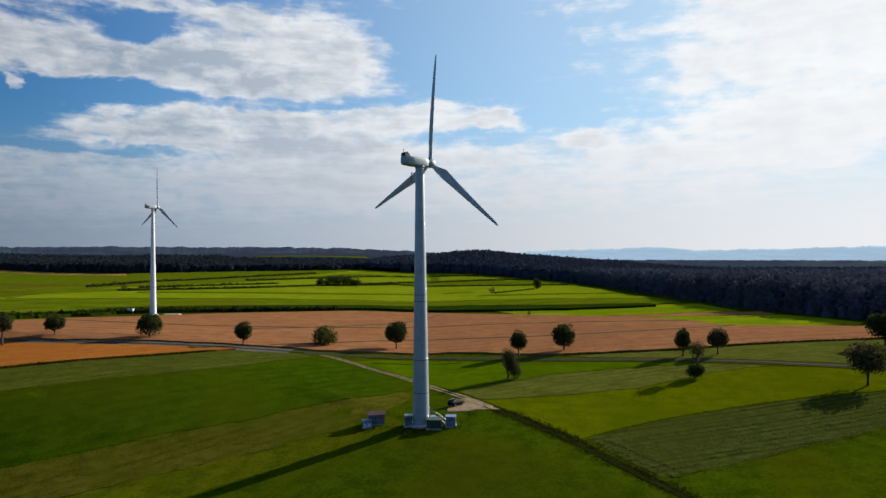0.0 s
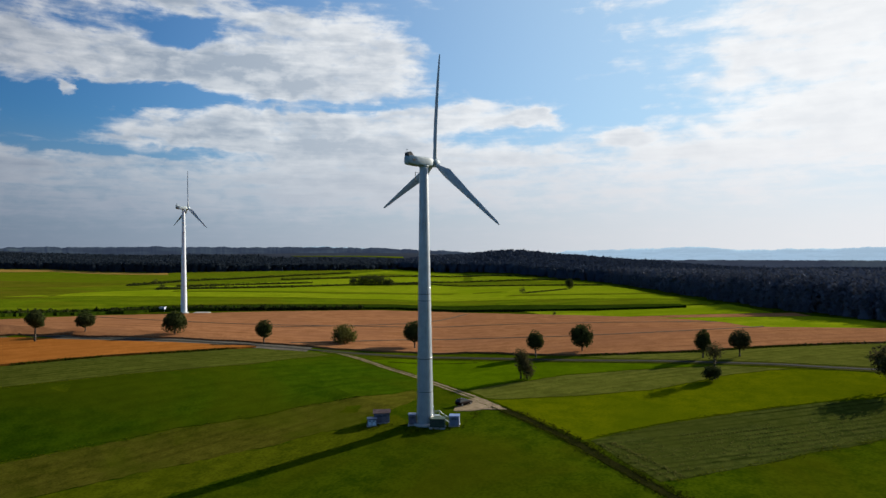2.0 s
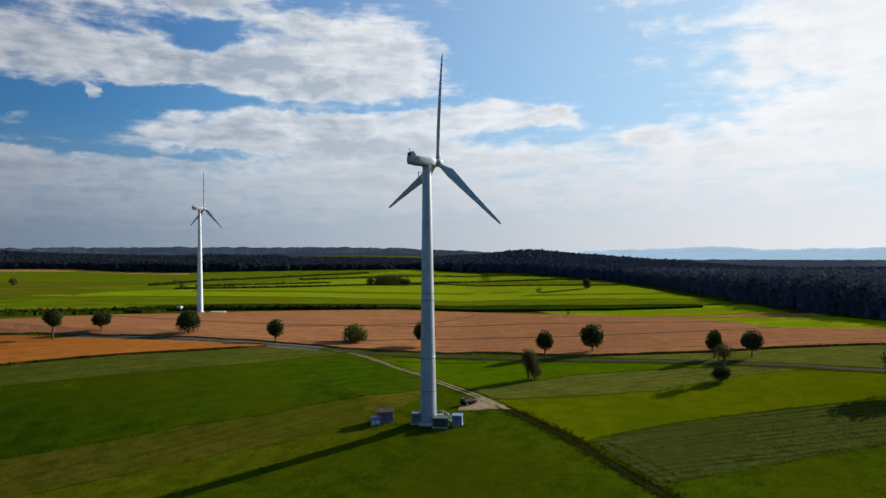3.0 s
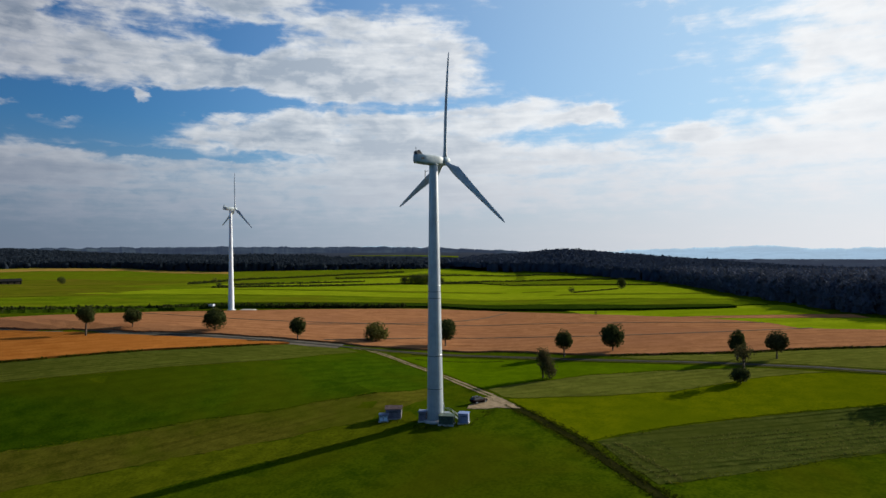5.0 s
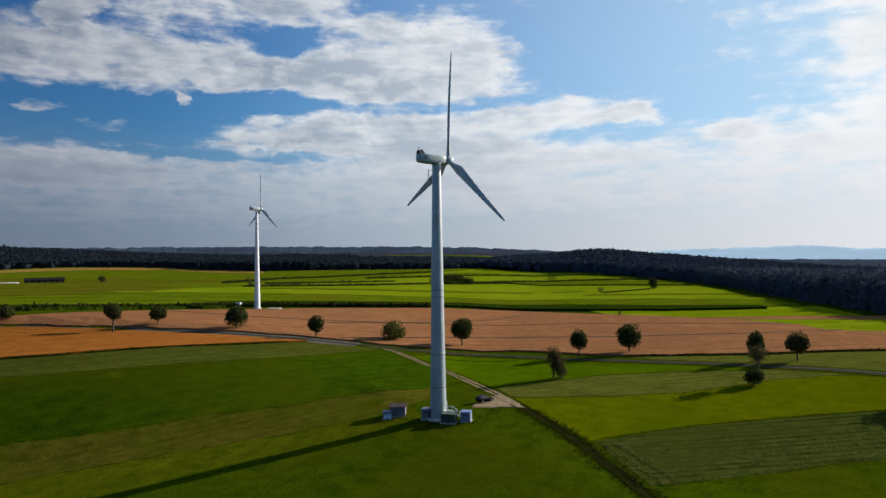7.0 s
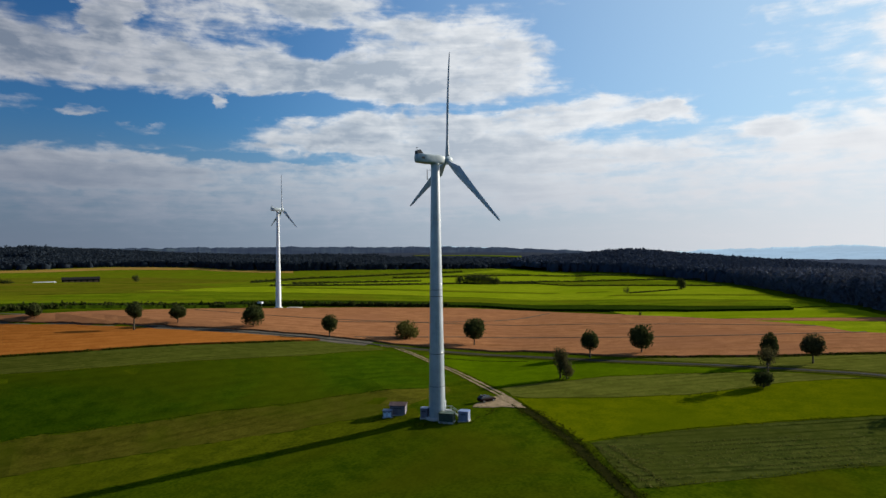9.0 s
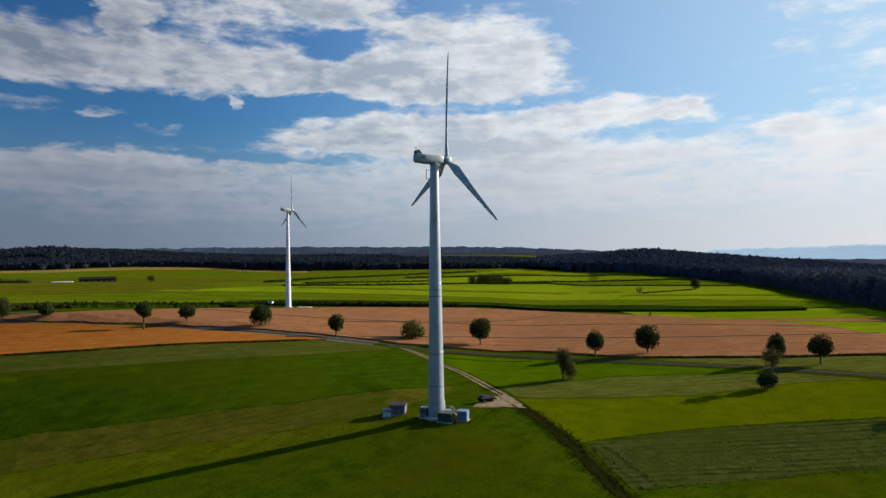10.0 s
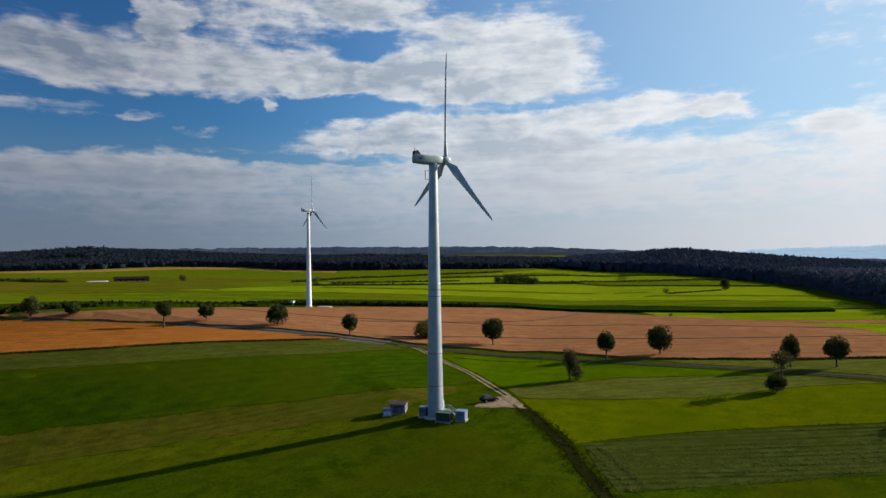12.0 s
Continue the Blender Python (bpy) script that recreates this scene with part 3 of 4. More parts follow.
field("lime_strip", [(115.5, 212), (131, 199), (143, 179.5), (146, 151.5), (171, 142), (200, 137), (214, 150), (214, 183), (206, 209), (161, 209)], 0.3, BRIGHT, "bright yellow-green strip by the wood", 12)
field("lime_strip", [(58, 248), (103, 223.5), (134, 225.5), (176, 229), (192, 231), (194, 296), (162, 296), (155, 274), (97, 265), (48, 275)], 0.3, BRIGHT, "bright green strip behind the wheat", 12)
field("brown_strip", [(103, 221), (116, 212.5), (161, 210.5), (204, 210.5), (204, 229), (176, 227.5), (134, 224)], 0.35, WHEAT, "narrow brown stubble strip behind the wheat", 12)
field("roadside_meadow", [(54, 84.5), (62, 78.5), (80, 72.3), (98, 65.2), (114, 59.2), (128, 52.2), (176, 34), (200, 60), (184, 92), (156, 91), (120, 87.5), (97, 83.5), (75, 84.5)], 0.06, PALE, "pale roadside meadow", 8)
field("lush_meadow", [(-15, 88.5), (0, 89.5), (13, 85.5), (41, 75), (59, 68.8), (78, 62.6), (92, 57.5), (80, 57.2), (62, 55.2), (42, 52.4), (28.5, 46.6), (15, 39.6), (10, 36.5), (3.5, 46), (-5.5, 59), (-17, 72), (-26, 82)], 0.08, FRESH, "lush bright green meadow", 8)
field("pale_meadow", [(10.8, 35.4), (15, 39), (28.5, 46), (42, 51.8), (62, 54.6), (80, 56.6), (92, 56.9), (104, 52), (112, 48.5), (104, 47.6), (93, 44.1), (83, 39.1), (72, 33.2), (63, 28.6), (52, 26.4), (36, 24.2), (20.5, 23.4), (15.5, 26)], 0.07, PALE, "pale mown meadow", 8)
field("lime_meadow", [(17.5, 22.6), (20.5, 22.8), (36, 23.6), (52, 25.8), (63, 28), (72, 32.6), (83, 38.5), (93, 43.5), (104, 47), (112, 47.9), (126, 43.5), (174, 25), (240, -5), (190, 36 - 18), (160, 22), (128, 17), (100, 12), (80, 6), (60, -1.5), (45, -9), (35.6, -15), (31.4, -6), (25, 5), (20.5, 15)], 0.09, LIME, "yellow-green meadow", 9)
field("cut_olive_field", [(37, -15.5), (45, -9.8), (60, -2.3), (80, 5.2), (100, 11.2), (128, 16.2), (160, 21.2), (190, 17), (150, 4), (106, -13), (92, -19), (76, -26), (60, -33), (46, -39.5), (42, -31)], 0.06, OLIVE, "olive brown cut field with swath rows", 9)

field("far_meadow", [(-1750, 250), (-360, 65), (-265, 92), (-243, 163), (-193, 235), (-122, 281), (-46, 326), (33, 328), (101, 298), (160, 294), (186, 300), (194, 480), (210, 600), (213, 760), (206, 850), (150, 975), (90, 1050), (0, 1115), (-70, 1150), (-140, 1205), (-290, 1135), (-500, 1085), (-590, 1105), (-765, 1175), (-940, 1270), (-1140, 1240), (-1300, 1120), (-1520, 1050), (-1900, 950)], 0.8, MIDGREEN, "wide green far meadow", 45, 2.0)
field("far_bright_field", [(-330, 300), (-200, 345), (-60, 398), (60, 406), (182, 366), (190, 480), (206, 600), (209, 740), (110, 762), (30, 792), (-49, 822), (-150, 720), (-224, 566), (-290, 455)], 1.0, BRIGHT, "sunlit yellow-green far field", 40, 2.0)
field("far_bright_field", [(-350, 520), (-300, 545), (-240, 670), (-140, 808), (-30, 880), (60, 925), (150, 890), (88, 1045), (0, 1110), (-70, 1145), (-140, 1198), (-280, 905), (-350, 745)], 1.0, BRIGHT, "sunlit yellow-green far field", 40, 2.0)
field("far_olive_field", [(-700, 300), (-400, 210), (-300, 300), (-330, 420), (-420, 470), (-720, 420)], 1.0, OLIVE_FAR, "olive far field", 40, 3.0)
field("far_bright_field", [(-1200, 560), (-760, 450), (-430, 500), (-420, 700), (-700, 800), (-1150, 760)], 1.0, OLIVE_FAR, "olive green far field", 40, 3.0)
field("far_dull_strip", [(-250, 175), (-197, 240), (-124, 286), (-46, 331), (33, 331), (102, 300), (160, 297), (180, 360), (60, 400), (-60, 392), (-190, 340), (-300, 260)], 1.2, MIDGREEN, "duller green strip behind the maize", 40, 2.0)
field("far_dull_strip", [(-290, 470), (-225, 575), (-150, 728), (-50, 828), (-30, 870), (-140, 800), (-245, 660), (-320, 520)], 1.2, MIDGREEN, "duller green far strip", 40, 2.0)
field("far_dull_strip", [(-355, 560), (-352, 750), (-280, 900), (-150, 1090), (-100, 1080), (-230, 890), (-300, 740)], 1.2, MIDGREEN, "duller green far strip", 40, 2.0)
field("far_dull_strip", [(-40, 890), (60, 800), (195, 770), (200, 800), (70, 835), (-20, 915)], 1.2, MIDGREEN, "duller green far strip", 40, 2.0)
field("far_dull_strip", [(50, 480), (188, 450), (192, 480), (60, 508)], 1.2, MIDGREEN, "duller green far strip", 40, 2.0)
field("far_dull_strip", [(-260, 420), (-120, 470), (60, 600), (50, 625), (-130, 510), (-270, 450)], 1.2, MIDGREEN, "duller green far strip", 40, 2.0)
field("tan_far_field", [(-1732, 858), (-1385, 949), (-1184, 1014), (-1037, 1123), (-851, 1143), (-703, 1077), (-560, 1049), (-532, 992), (-668, 1019), (-809, 1081), (-987, 1062), (-1127, 958), (-1318, 897), (-1648, 810)], 1.1, TANFIELD, "tan stubble field before the far wood", 45, 3.0)
field("far_hill_field", [(-640, 2270), (-430, 2265), (-215, 2120), (-232, 2290), (-440, 2360), (-680, 2350)], 3.0, MIDGREEN, "pale green field on the far slope", 80, 4.0)


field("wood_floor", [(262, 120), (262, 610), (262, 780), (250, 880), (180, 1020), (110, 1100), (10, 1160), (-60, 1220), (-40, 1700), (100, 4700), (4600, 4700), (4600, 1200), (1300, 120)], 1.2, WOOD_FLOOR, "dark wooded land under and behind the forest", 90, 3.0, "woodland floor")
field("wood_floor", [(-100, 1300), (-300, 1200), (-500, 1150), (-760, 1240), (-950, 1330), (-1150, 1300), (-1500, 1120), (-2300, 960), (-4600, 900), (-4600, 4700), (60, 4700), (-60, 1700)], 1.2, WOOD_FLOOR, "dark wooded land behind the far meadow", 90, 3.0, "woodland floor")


# ---------------------------------------------------------------- woods and hills
def leaf_shell(rng, centre, radii, count, size, rough=0.28, fill=0.35, squash=0.0, floor=-1.0):
    """Corners and faces of leaf clumps scattered over and in an uneven rounded crown."""
    way = rng.normal(size=(count, 3))
    if floor > -1:
        way[:, 2] = np.abs(way[:, 2]) + floor
    way /= np.linalg.norm(way, axis=1)[:, None]
    phase = rng.uniform(0, 6.28, 6)
    lump = 1 + rough * (np.sin(3 * way[:, 0] + phase[0]) * np.sin(3.3 * way[:, 1] + phase[1]) + 0.7 * np.sin(5 * way[:, 2] + 4 * way[:, 0] + phase[2]) * np.sin(5.5 * way[:, 1] + phase[3]))
    deep = np.where(rng.uniform(size=count) < fill, rng.uniform(0.35, 0.9, count), rng.uniform(0.86, 1.06, count))
    flare = 1 - squash * way[:, 2:3]
    place = way * np.array(radii) * (lump * deep)[:, None]
    place[:, :2] *= flare
    place += np.array(centre)
    a = rng.normal(size=(count, 3))
    a /= np.linalg.norm(a, axis=1)[:, None]
    b = np.cross(a, way + 0.5 * rng.normal(size=(count, 3)))
    b /= np.linalg.norm(b, axis=1)[:, None]
    s = size * rng.uniform(0.6, 1.4, (count, 1))
    quad = np.stack([place - a * s * 0.5, place + b * s * 0.42, place + a * s * 0.55, place - b * s * 0.38], 1)
    return quad.reshape(-1, 3), np.arange(count * 4).reshape(-1, 4)


def inside(x, y, poly):
    hit = False
    for (xa, ya), (xb, yb) in zip(poly, poly[1:] + poly[:1]):
        if (ya > y) != (yb > y) and x < xa + (y - ya) / (yb - ya) * (xb - xa):
            hit = not hit
    return hit


def edge_gap(x, y, line):
    best = 1e9
    for (xa, ya), (xb, yb) in zip(line, line[1:]):
        t = min(max(((x - xa) * (xb - xa) + (y - ya) * (yb - ya)) / ((xb - xa) ** 2 + (yb - ya) ** 2), 0), 1)
        best = min(best, math.hypot(x - xa - t * (xb - xa), y - ya - t * (yb - ya)))
    return best


def wood(name, poly, front, pace, tall, seed, label, near=0.0, rings=6, sides=8, leaves=None):
    """A wood as one object: ragged conical and rounded crowns side by side, with leafy crowns along its near edge."""
    rng = np.random.default_rng(seed)
    verts, faces, base = [], [], 0
    turn = np.arange(sides) * 2 * math.pi / sides
    xs, ys = [p[0] for p in poly], [p[1] for p in poly]
    for gy in np.arange(min(ys), max(ys), pace):
        for gx in np.arange(min(xs), max(xs), pace):
            x, y = gx + rng.uniform(-0.6, 0.6) * pace, gy + rng.uniform(-0.6, 0.6) * pace
            if not inside(x, y, poly):
                continue
            stand = tall(x) if callable(tall) else tall
            z, h = land(x, y), stand * rng.uniform(0.86, 1.08) * (1 + 0.08 * noise.noise((x * 0.01, y * 0.01, seed)))
            h *= 1 - 0.16 * rng.uniform() ** 2
            wide = pace * rng.uniform(0.5, 1.05)
            gap = edge_gap(x, y, front)
            at_edge = near and gap < 22 and y < near
            if at_edge:
                h *= rng.uniform(0.72, 1.0) if gap < 9 else 1.0
                count = 620 if y < 420 else 330
                q, f = leaf_shell(rng, (x, y, z + h * 0.5), (wide, wide, h * 0.52), count, 1.6 if y < 420 else 2.3, 0.34, 0.2, 0.2)
                h *= 0.88
                wide *= 0.72
            else:
                q, f = leaf_shell(rng, (x, y, z + h * 0.66), (wide * 0.95, wide * 0.95, h * 0.36), 34, 0.36 * pace, 0.3, 0.1, 0.2, 0.25)
                h *= 0.94
            verts.append(q), faces.append(f + base)
            base += len(q)
            pointed = rng.uniform() < 0.25
            low = 0.0 if gap < pace * 1.6 else 0.35
            lean = rng.uniform(-0.25, 0.25, 2) * wide
            rows = []
            for k in range(rings):
                u = k / (rings - 1)
                r = wide * ((1.02 - u) ** 0.7 if pointed else math.sqrt(max(0.02, 1 - (u * 1.35 - 0.38) ** 2)) * (1.0 if u < 1 else 0.45))
                jag = rng.uniform(0.9, 1.1, sides)
                rows.append(np.stack([x + lean[0] * u + r * jag * np.cos(turn + k), y + lean[1] * u + r * jag * np.sin(turn + k), np.full(sides, z + h * (low + (1 - low) * u)) + rng.uniform(-0.02, 0.02, sides) * h], 1))
            verts.append(np.concatenate(rows))
            for k in range(rings - 1):
                for n in range(sides):
                    m = (n + 1) % sides
                    faces.append(np.array([[base + k * sides + n, base + k * sides + m, base + (k + 1) * sides + m, base + (k + 1) * sides + n]]))
            faces.append(np.array([[base + (rings - 1) * sides + n for n in (0, sides // 4, sides // 2, sides - 1)]]))
            base += rings * sides
    me = bpy.data.meshes.new(name)
    me.from_pydata(np.concatenate(verts).tolist(), [], np.concatenate(faces).tolist())
    me.materials.append(leaves or LEAF_HAZE_NEAR)
    me.polygons.foreach_set("use_smooth", [True] * len(me.polygons))
    return tagged(new(name, me), label, "forest", "", "stuff")


EDGE_R = [(250, 80), (230, 112), (229, 160), (222, 212), (208, 250), (206, 335), (217, 490), (238, 610), (238, 770), (228, 865), (165, 995), (100, 1075), (8, 1135), (-64, 1165)]
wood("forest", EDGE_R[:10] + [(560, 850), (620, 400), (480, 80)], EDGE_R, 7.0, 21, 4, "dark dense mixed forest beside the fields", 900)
wood("forest", [(330, 850), (228, 865), (165, 995), (100, 1075), (8, 1135), (-64, 1165), (-150, 1225), (-60, 1560), (500, 1650), (1200, 1500), (1200, 800), (1000, 300), (620, 400), (560, 850)], EDGE_R, 10.5, 20, 5, "dark dense forest rolling into the distance", 0, 5, 6, LEAF_HAZE_FAR)
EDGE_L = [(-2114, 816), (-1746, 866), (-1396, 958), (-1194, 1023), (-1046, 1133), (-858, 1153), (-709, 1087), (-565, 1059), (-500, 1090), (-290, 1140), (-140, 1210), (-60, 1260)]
wood("forest", EDGE_L + [(-80, 1420), (-600, 1400), (-1000, 1520), (-1500, 1500), (-2300, 1350)], EDGE_L, 11.0, lambda x: 13.5 + 6.5 * step(-430, -520, x) - 3.5 * step(-680, -780, x), 6, "dark wood behind the far meadow", 0, 5, 6, LEAF_HAZE_WEST)
wood("forest", [(-1285, 1140), (-1420, 1105), (-1500, 1230), (-1370, 1280)], EDGE_L, 11.0, 24, 7, "taller dark stand in the far wood", 0, 5, 6, LEAF_HAZE_WEST)
wood("forest", [(-1640, 1030), (-1900, 960), (-2000, 1100), (-1720, 1170)], EDGE_L, 12.0, 22, 8, "taller dark stand in the far wood", 0, 5, 6, LEAF_HAZE_WEST)


def ridge(name, mat, label, radius, a0, a1, heights, foot, rough, seed, deep=250):
    """Far hills: a long humped body round part of the horizon. heights: azimuth in degrees and metres of its crest."""
    bm = bmesh.new()
    rows = []
    count = int((a1 - a0) * 16)
    for k in range(count + 1):
        a = a0 + (a1 - a0) * k / count
        crest = float(np.interp(a, [h[0] for h in heights], [h[1] for h in heights]))
        crest += rough * noise.fractal((a * 0.9, seed, 0), 0.8, 2.2, 4) + 0.25 * rough * noise.noise((a * 5, seed, 5)) + 0.18 * rough * noise.noise((a * 19, seed, 8))
        row = []
        for out, up in ((-deep, foot), (-deep * 0.55, foot + (crest - foot) * 0.55), (-deep * 0.2, foot + (crest - foot) * 0.9), (0, crest), (deep, foot)):
            r = radius + out
            row.append(bm.verts.new((r * math.sin(radians(a)), r * math.cos(radians(a)), up)))
        rows.append(row)
    for a, b in zip(rows, rows[1:]):
        for n in range(4):
            bm.faces.new((a[n], b[n], b[n + 1], a[n + 1]))
    single(name, bm, mat, label, "hills", kind="structure", smooth=True)


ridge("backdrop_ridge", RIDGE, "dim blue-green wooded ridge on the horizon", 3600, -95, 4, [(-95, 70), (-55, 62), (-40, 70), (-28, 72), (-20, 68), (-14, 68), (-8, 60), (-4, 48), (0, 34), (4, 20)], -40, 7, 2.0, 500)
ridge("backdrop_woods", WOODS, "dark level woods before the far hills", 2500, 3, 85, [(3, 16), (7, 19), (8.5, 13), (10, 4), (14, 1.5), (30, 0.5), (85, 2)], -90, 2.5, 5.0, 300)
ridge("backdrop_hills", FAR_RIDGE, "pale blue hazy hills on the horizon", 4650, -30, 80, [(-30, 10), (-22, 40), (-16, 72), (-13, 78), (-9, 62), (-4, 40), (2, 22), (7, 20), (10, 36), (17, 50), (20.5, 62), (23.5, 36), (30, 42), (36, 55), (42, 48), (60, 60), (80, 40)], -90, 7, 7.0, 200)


# ---------------------------------------------------------------- trees
def tree(x, y, tall, wide, clear, leaves, label, seed, squash=0.0, count=5200, fill=0.35, lobes=5, name="tree"):
    """A tree of its own: trunk with limbs, and a crown of leaf clumps in several lobes. clear: height of the bare stem."""
    rng = np.random.default_rng(seed)
    top = thing(name, pose(x, y, land(x, y) - 0.05), label, "tree" if name == "tree" else "shrub")
    bm = bmesh.new()
    thick = 0.022 * tall + 0.05
    lean = rng.uniform(-0.25, 0.25, 2)
    fork = Vector((lean[0], lean[1], clear + 0.25 * (tall - clear)))
    rod(bm, (0, 0, -0.2), (lean[0] * 0.4, lean[1] * 0.4, clear * 0.6), thick * 1.25, thick, 9)
    rod(bm, (lean[0] * 0.4, lean[1] * 0.4, clear * 0.6 - 0.02), fork, thick, thick * 0.75, 9)
    rod(bm, fork, (lean[0], lean[1], tall * 0.9), thick * 0.7, 0.04, 7)
    part("trunk", bm, BARK, top, "", True)
    mid, half = (clear + tall) / 2, (tall - clear) / 2
    bm = bmesh.new()
    quads, faces, base = [], [], 0
    for k in range(lobes):
        a = 2 * math.pi * k / lobes + rng.uniform(-0.4, 0.4)
        out = wide * 0.2 * rng.uniform(0.7, 1.15)
        at = (lean[0] + out * math.cos(a), lean[1] + out * math.sin(a), mid + half * rng.uniform(-0.35, 0.3))
        rod(bm, fork - Vector((0, 0, 0.3 * half * (k % 2))), at, thick * 0.45, 0.03, 6)
        radii = (wide * 0.26, wide * 0.26, half * rng.uniform(0.5, 0.62))
        q, f = leaf_shell(rng, at, radii, count // (lobes + 2), wide * 0.05 + 0.12, 0.25, fill, squash)
        quads.append(q), faces.append(f + base)
        base += len(q)
    q, f = leaf_shell(rng, (lean[0], lean[1], mid), (wide * 0.43, wide * 0.43, half * 0.96), 2 * count // (lobes + 2), wide * 0.05 + 0.12, 0.14, fill, squash)
    quads.append(q), faces.append(f + base)
    part("limbs", bm, BARK, top, "", True)
    me = bpy.data.meshes.new("crown")
    me.from_pydata(np.concatenate(quads).tolist(), [], np.concatenate(faces).tolist())
    me.materials.append(leaves)
    crown = new("crown", me)
    crown.parent = top
    return top


AVENUE = "dark round-crowned roadside tree beside the wheat"
tree(-230, 81.1, 10.2, 8.4, 1.8, LEAF_DARK, "large dark tree at the end of the maize", 11, 0.15)
tree(-212.4, 88.4, 7.4, 7.6, 1.8, LEAF_DARK, "low dark tree beside the maize", 12)
tree(-158, 86.8, 12.9, 7.4, 6.0, LEAF_DARK, AVENUE, 13)
tree(-148.2, 103.6, 8.8, 7.8, 2.6, LEAF_DARK, AVENUE, 14)
tree(-112.3, 107.7, 10.2, 10.6, 1.4, LEAF_DARK, "broad dark olive roadside tree", 15, 0.2)
tree(-72.3, 101, 10.0, 7.6, 2.6, LEAF_DARK, AVENUE, 16)
tree(-42, 114, 9.2, 11.6, 0.3, LEAF_OLIVE, "straggly olive-green bush spreading to the ground", 17, 0.25, 3000, 0.4, 6, "bush")
tree(-11.8, 114.3, 12.4, 10.2, 3.2, LEAF_DARK, AVENUE, 18)
tree(36.5, 88.4, 10.1, 7.3, 2.8, LEAF_DARK, "small egg-shaped dark roadside tree", 19)
tree(55.2, 94.3, 11.2, 9.4, 2.0, LEAF_DARK, "tall full dark roadside tree", 20)
tree(93.3, 71.5, 10.4, 6.0, 2.2, LEAF_DARK, "narrow upright dark roadside tree", 21, 0.2)
tree(106.0, 71.5, 9.5, 7.5, 2.5, LEAF_RUSSET, "dusky round roadside tree", 22)
tree(84.8, 38.8, 11.4, 6.4, 4.8, LEAF_RUSSET, "thin olive-leaved young tree over a dark shrub", 23, -0.2, 900, 0.5)
tree(83.2, 36.2, 4.9, 5.6, 0.5, LEAF_DARK, "small dark bushy shrub in the meadow", 24, -0.1, 2600, 0.35, 5, "bush")
tree(29.6, 48.9, 6.8, 5.6, 0.2, LEAF_RUSSET, "low dense shrub in the meadow", 25, 0.1, 1800, 0.35, 5, "bush")
tree(27.6, 49.8, 10.6, 5.2, 2.2, LEAF_RUSSET, "slender ragged young tree", 26, -0.1, 1800, 0.4)
tree(126.3, 21.9, 12.6, 12.0, 2.8, LEAF_RUSSET, "wide ragged dusky tree with gaps", 27, -0.1, 2300, 0.3, 8)
tree(172, 78, 12.5, 12, 2.0, LEAF_DARK, "dark tree before the wood", 28)
tree(137.3, 637.9, 15.0, 12.0, 1.0, LEAF_DARK, "lone dark tree in the far meadow", 29, 0.1, 2600)
tree(70.9, 536.8, 8.5, 8.6, 0.4, LEAF_DARK, "lone bush in the far meadow", 30, 0.0, 500, 0.3, 4, "bush")
tree(64, 240, 3.6, 2.6, 0.2, LEAF_DARK, "small dark bush behind the wheat", 31, 0.0, 300, 0.3, 4, "bush")
tree(-394, 661, 9, 9, 0.5, LEAF_OLIVE, "grey-green bush between far fields", 32, 0.0, 500, 0.4, 4, "bush")
tree(-305, 495, 7, 8, 0.3, LEAF_DARK, "dark bush beside a far hedge", 33, 0.0, 500, 0.3, 4, "bush")
for k, (x, y, tall, wide) in enumerate([(-149, 738, 12, 15), (-139, 746, 16, 17), (-129, 750, 17, 17), (-119, 754, 17, 17), (-110, 758, 16, 16), (-101, 763, 13, 15)]):
    tree(x, y, tall, wide, 0.3, LEAF_DARK, "dark tree in a small copse amid the far meadow", 40 + k, 0.15, 1600)


def hedge(points, wide, tall, seed, label):
    """A low hedge or rank ditch: leaf clumps heaped along a line."""
    rng = np.random.default_rng(seed)
    quads, faces, base = [], [], 0
    for p in smooth_line(points, 1.8):
        h = 1.35 * tall * rng.uniform(0.6, 1.2)
        q, f = leaf_shell(rng, (p.x + rng.uniform(-1, 1), p.y + rng.uniform(-1, 1), land(p.x, p.y) + 0.6 + h * 0.4), (wide, wide, h * 0.6), 34, 1.3, 0.2, 0.3)
        quads.append(q), faces.append(f + base)
        base += len(q)
    me = bpy.data.meshes.new("hedge")
    me.from_pydata(np.concatenate(quads).tolist(), [], np.concatenate(faces).tolist())
    me.materials.append(LEAF_HEDGE)
    tagged(new("hedge", me), label, "hedge", "", "stuff")


hedge([(-392, 590), (-408, 770), (-365, 852), (-304, 972), (-215, 1075)], 2.6, 2.4, 61, "dark hedge between far fields")
hedge([(-294, 461), (-227, 571), (-152, 726), (-49, 830)], 2.2, 2.0, 62, "low dark hedge between far fields")
hedge([(-49, 830), (30, 800), (110, 770), (200, 745)], 1.6, 1.5, 63, "low dark hedge across the far meadow")
hedge([(-280, 840), (-250, 874), (-213, 917), (-185, 948), (-145, 992), (-97, 1029), (-63, 1034), (36, 1040), (93, 1018), (137, 1009)], 3.0, 2.6, 64, "dark hedge running to the forest edge")
hedge([(-110, 795), (-30, 893), (40, 918), (120, 914), (200, 918)], 2.8, 2.4, 67, "dark hedge across the sunlit far field")
hedge([(-318, 556), (-284, 655), (-215, 770)], 2.2, 2.2, 68, "dark hedge between far fields")
hedge([(-900, 430), (-747, 470), (-673, 453), (-608, 440)], 3.0, 3.4, 65, "dark hedge beside the farm shed")
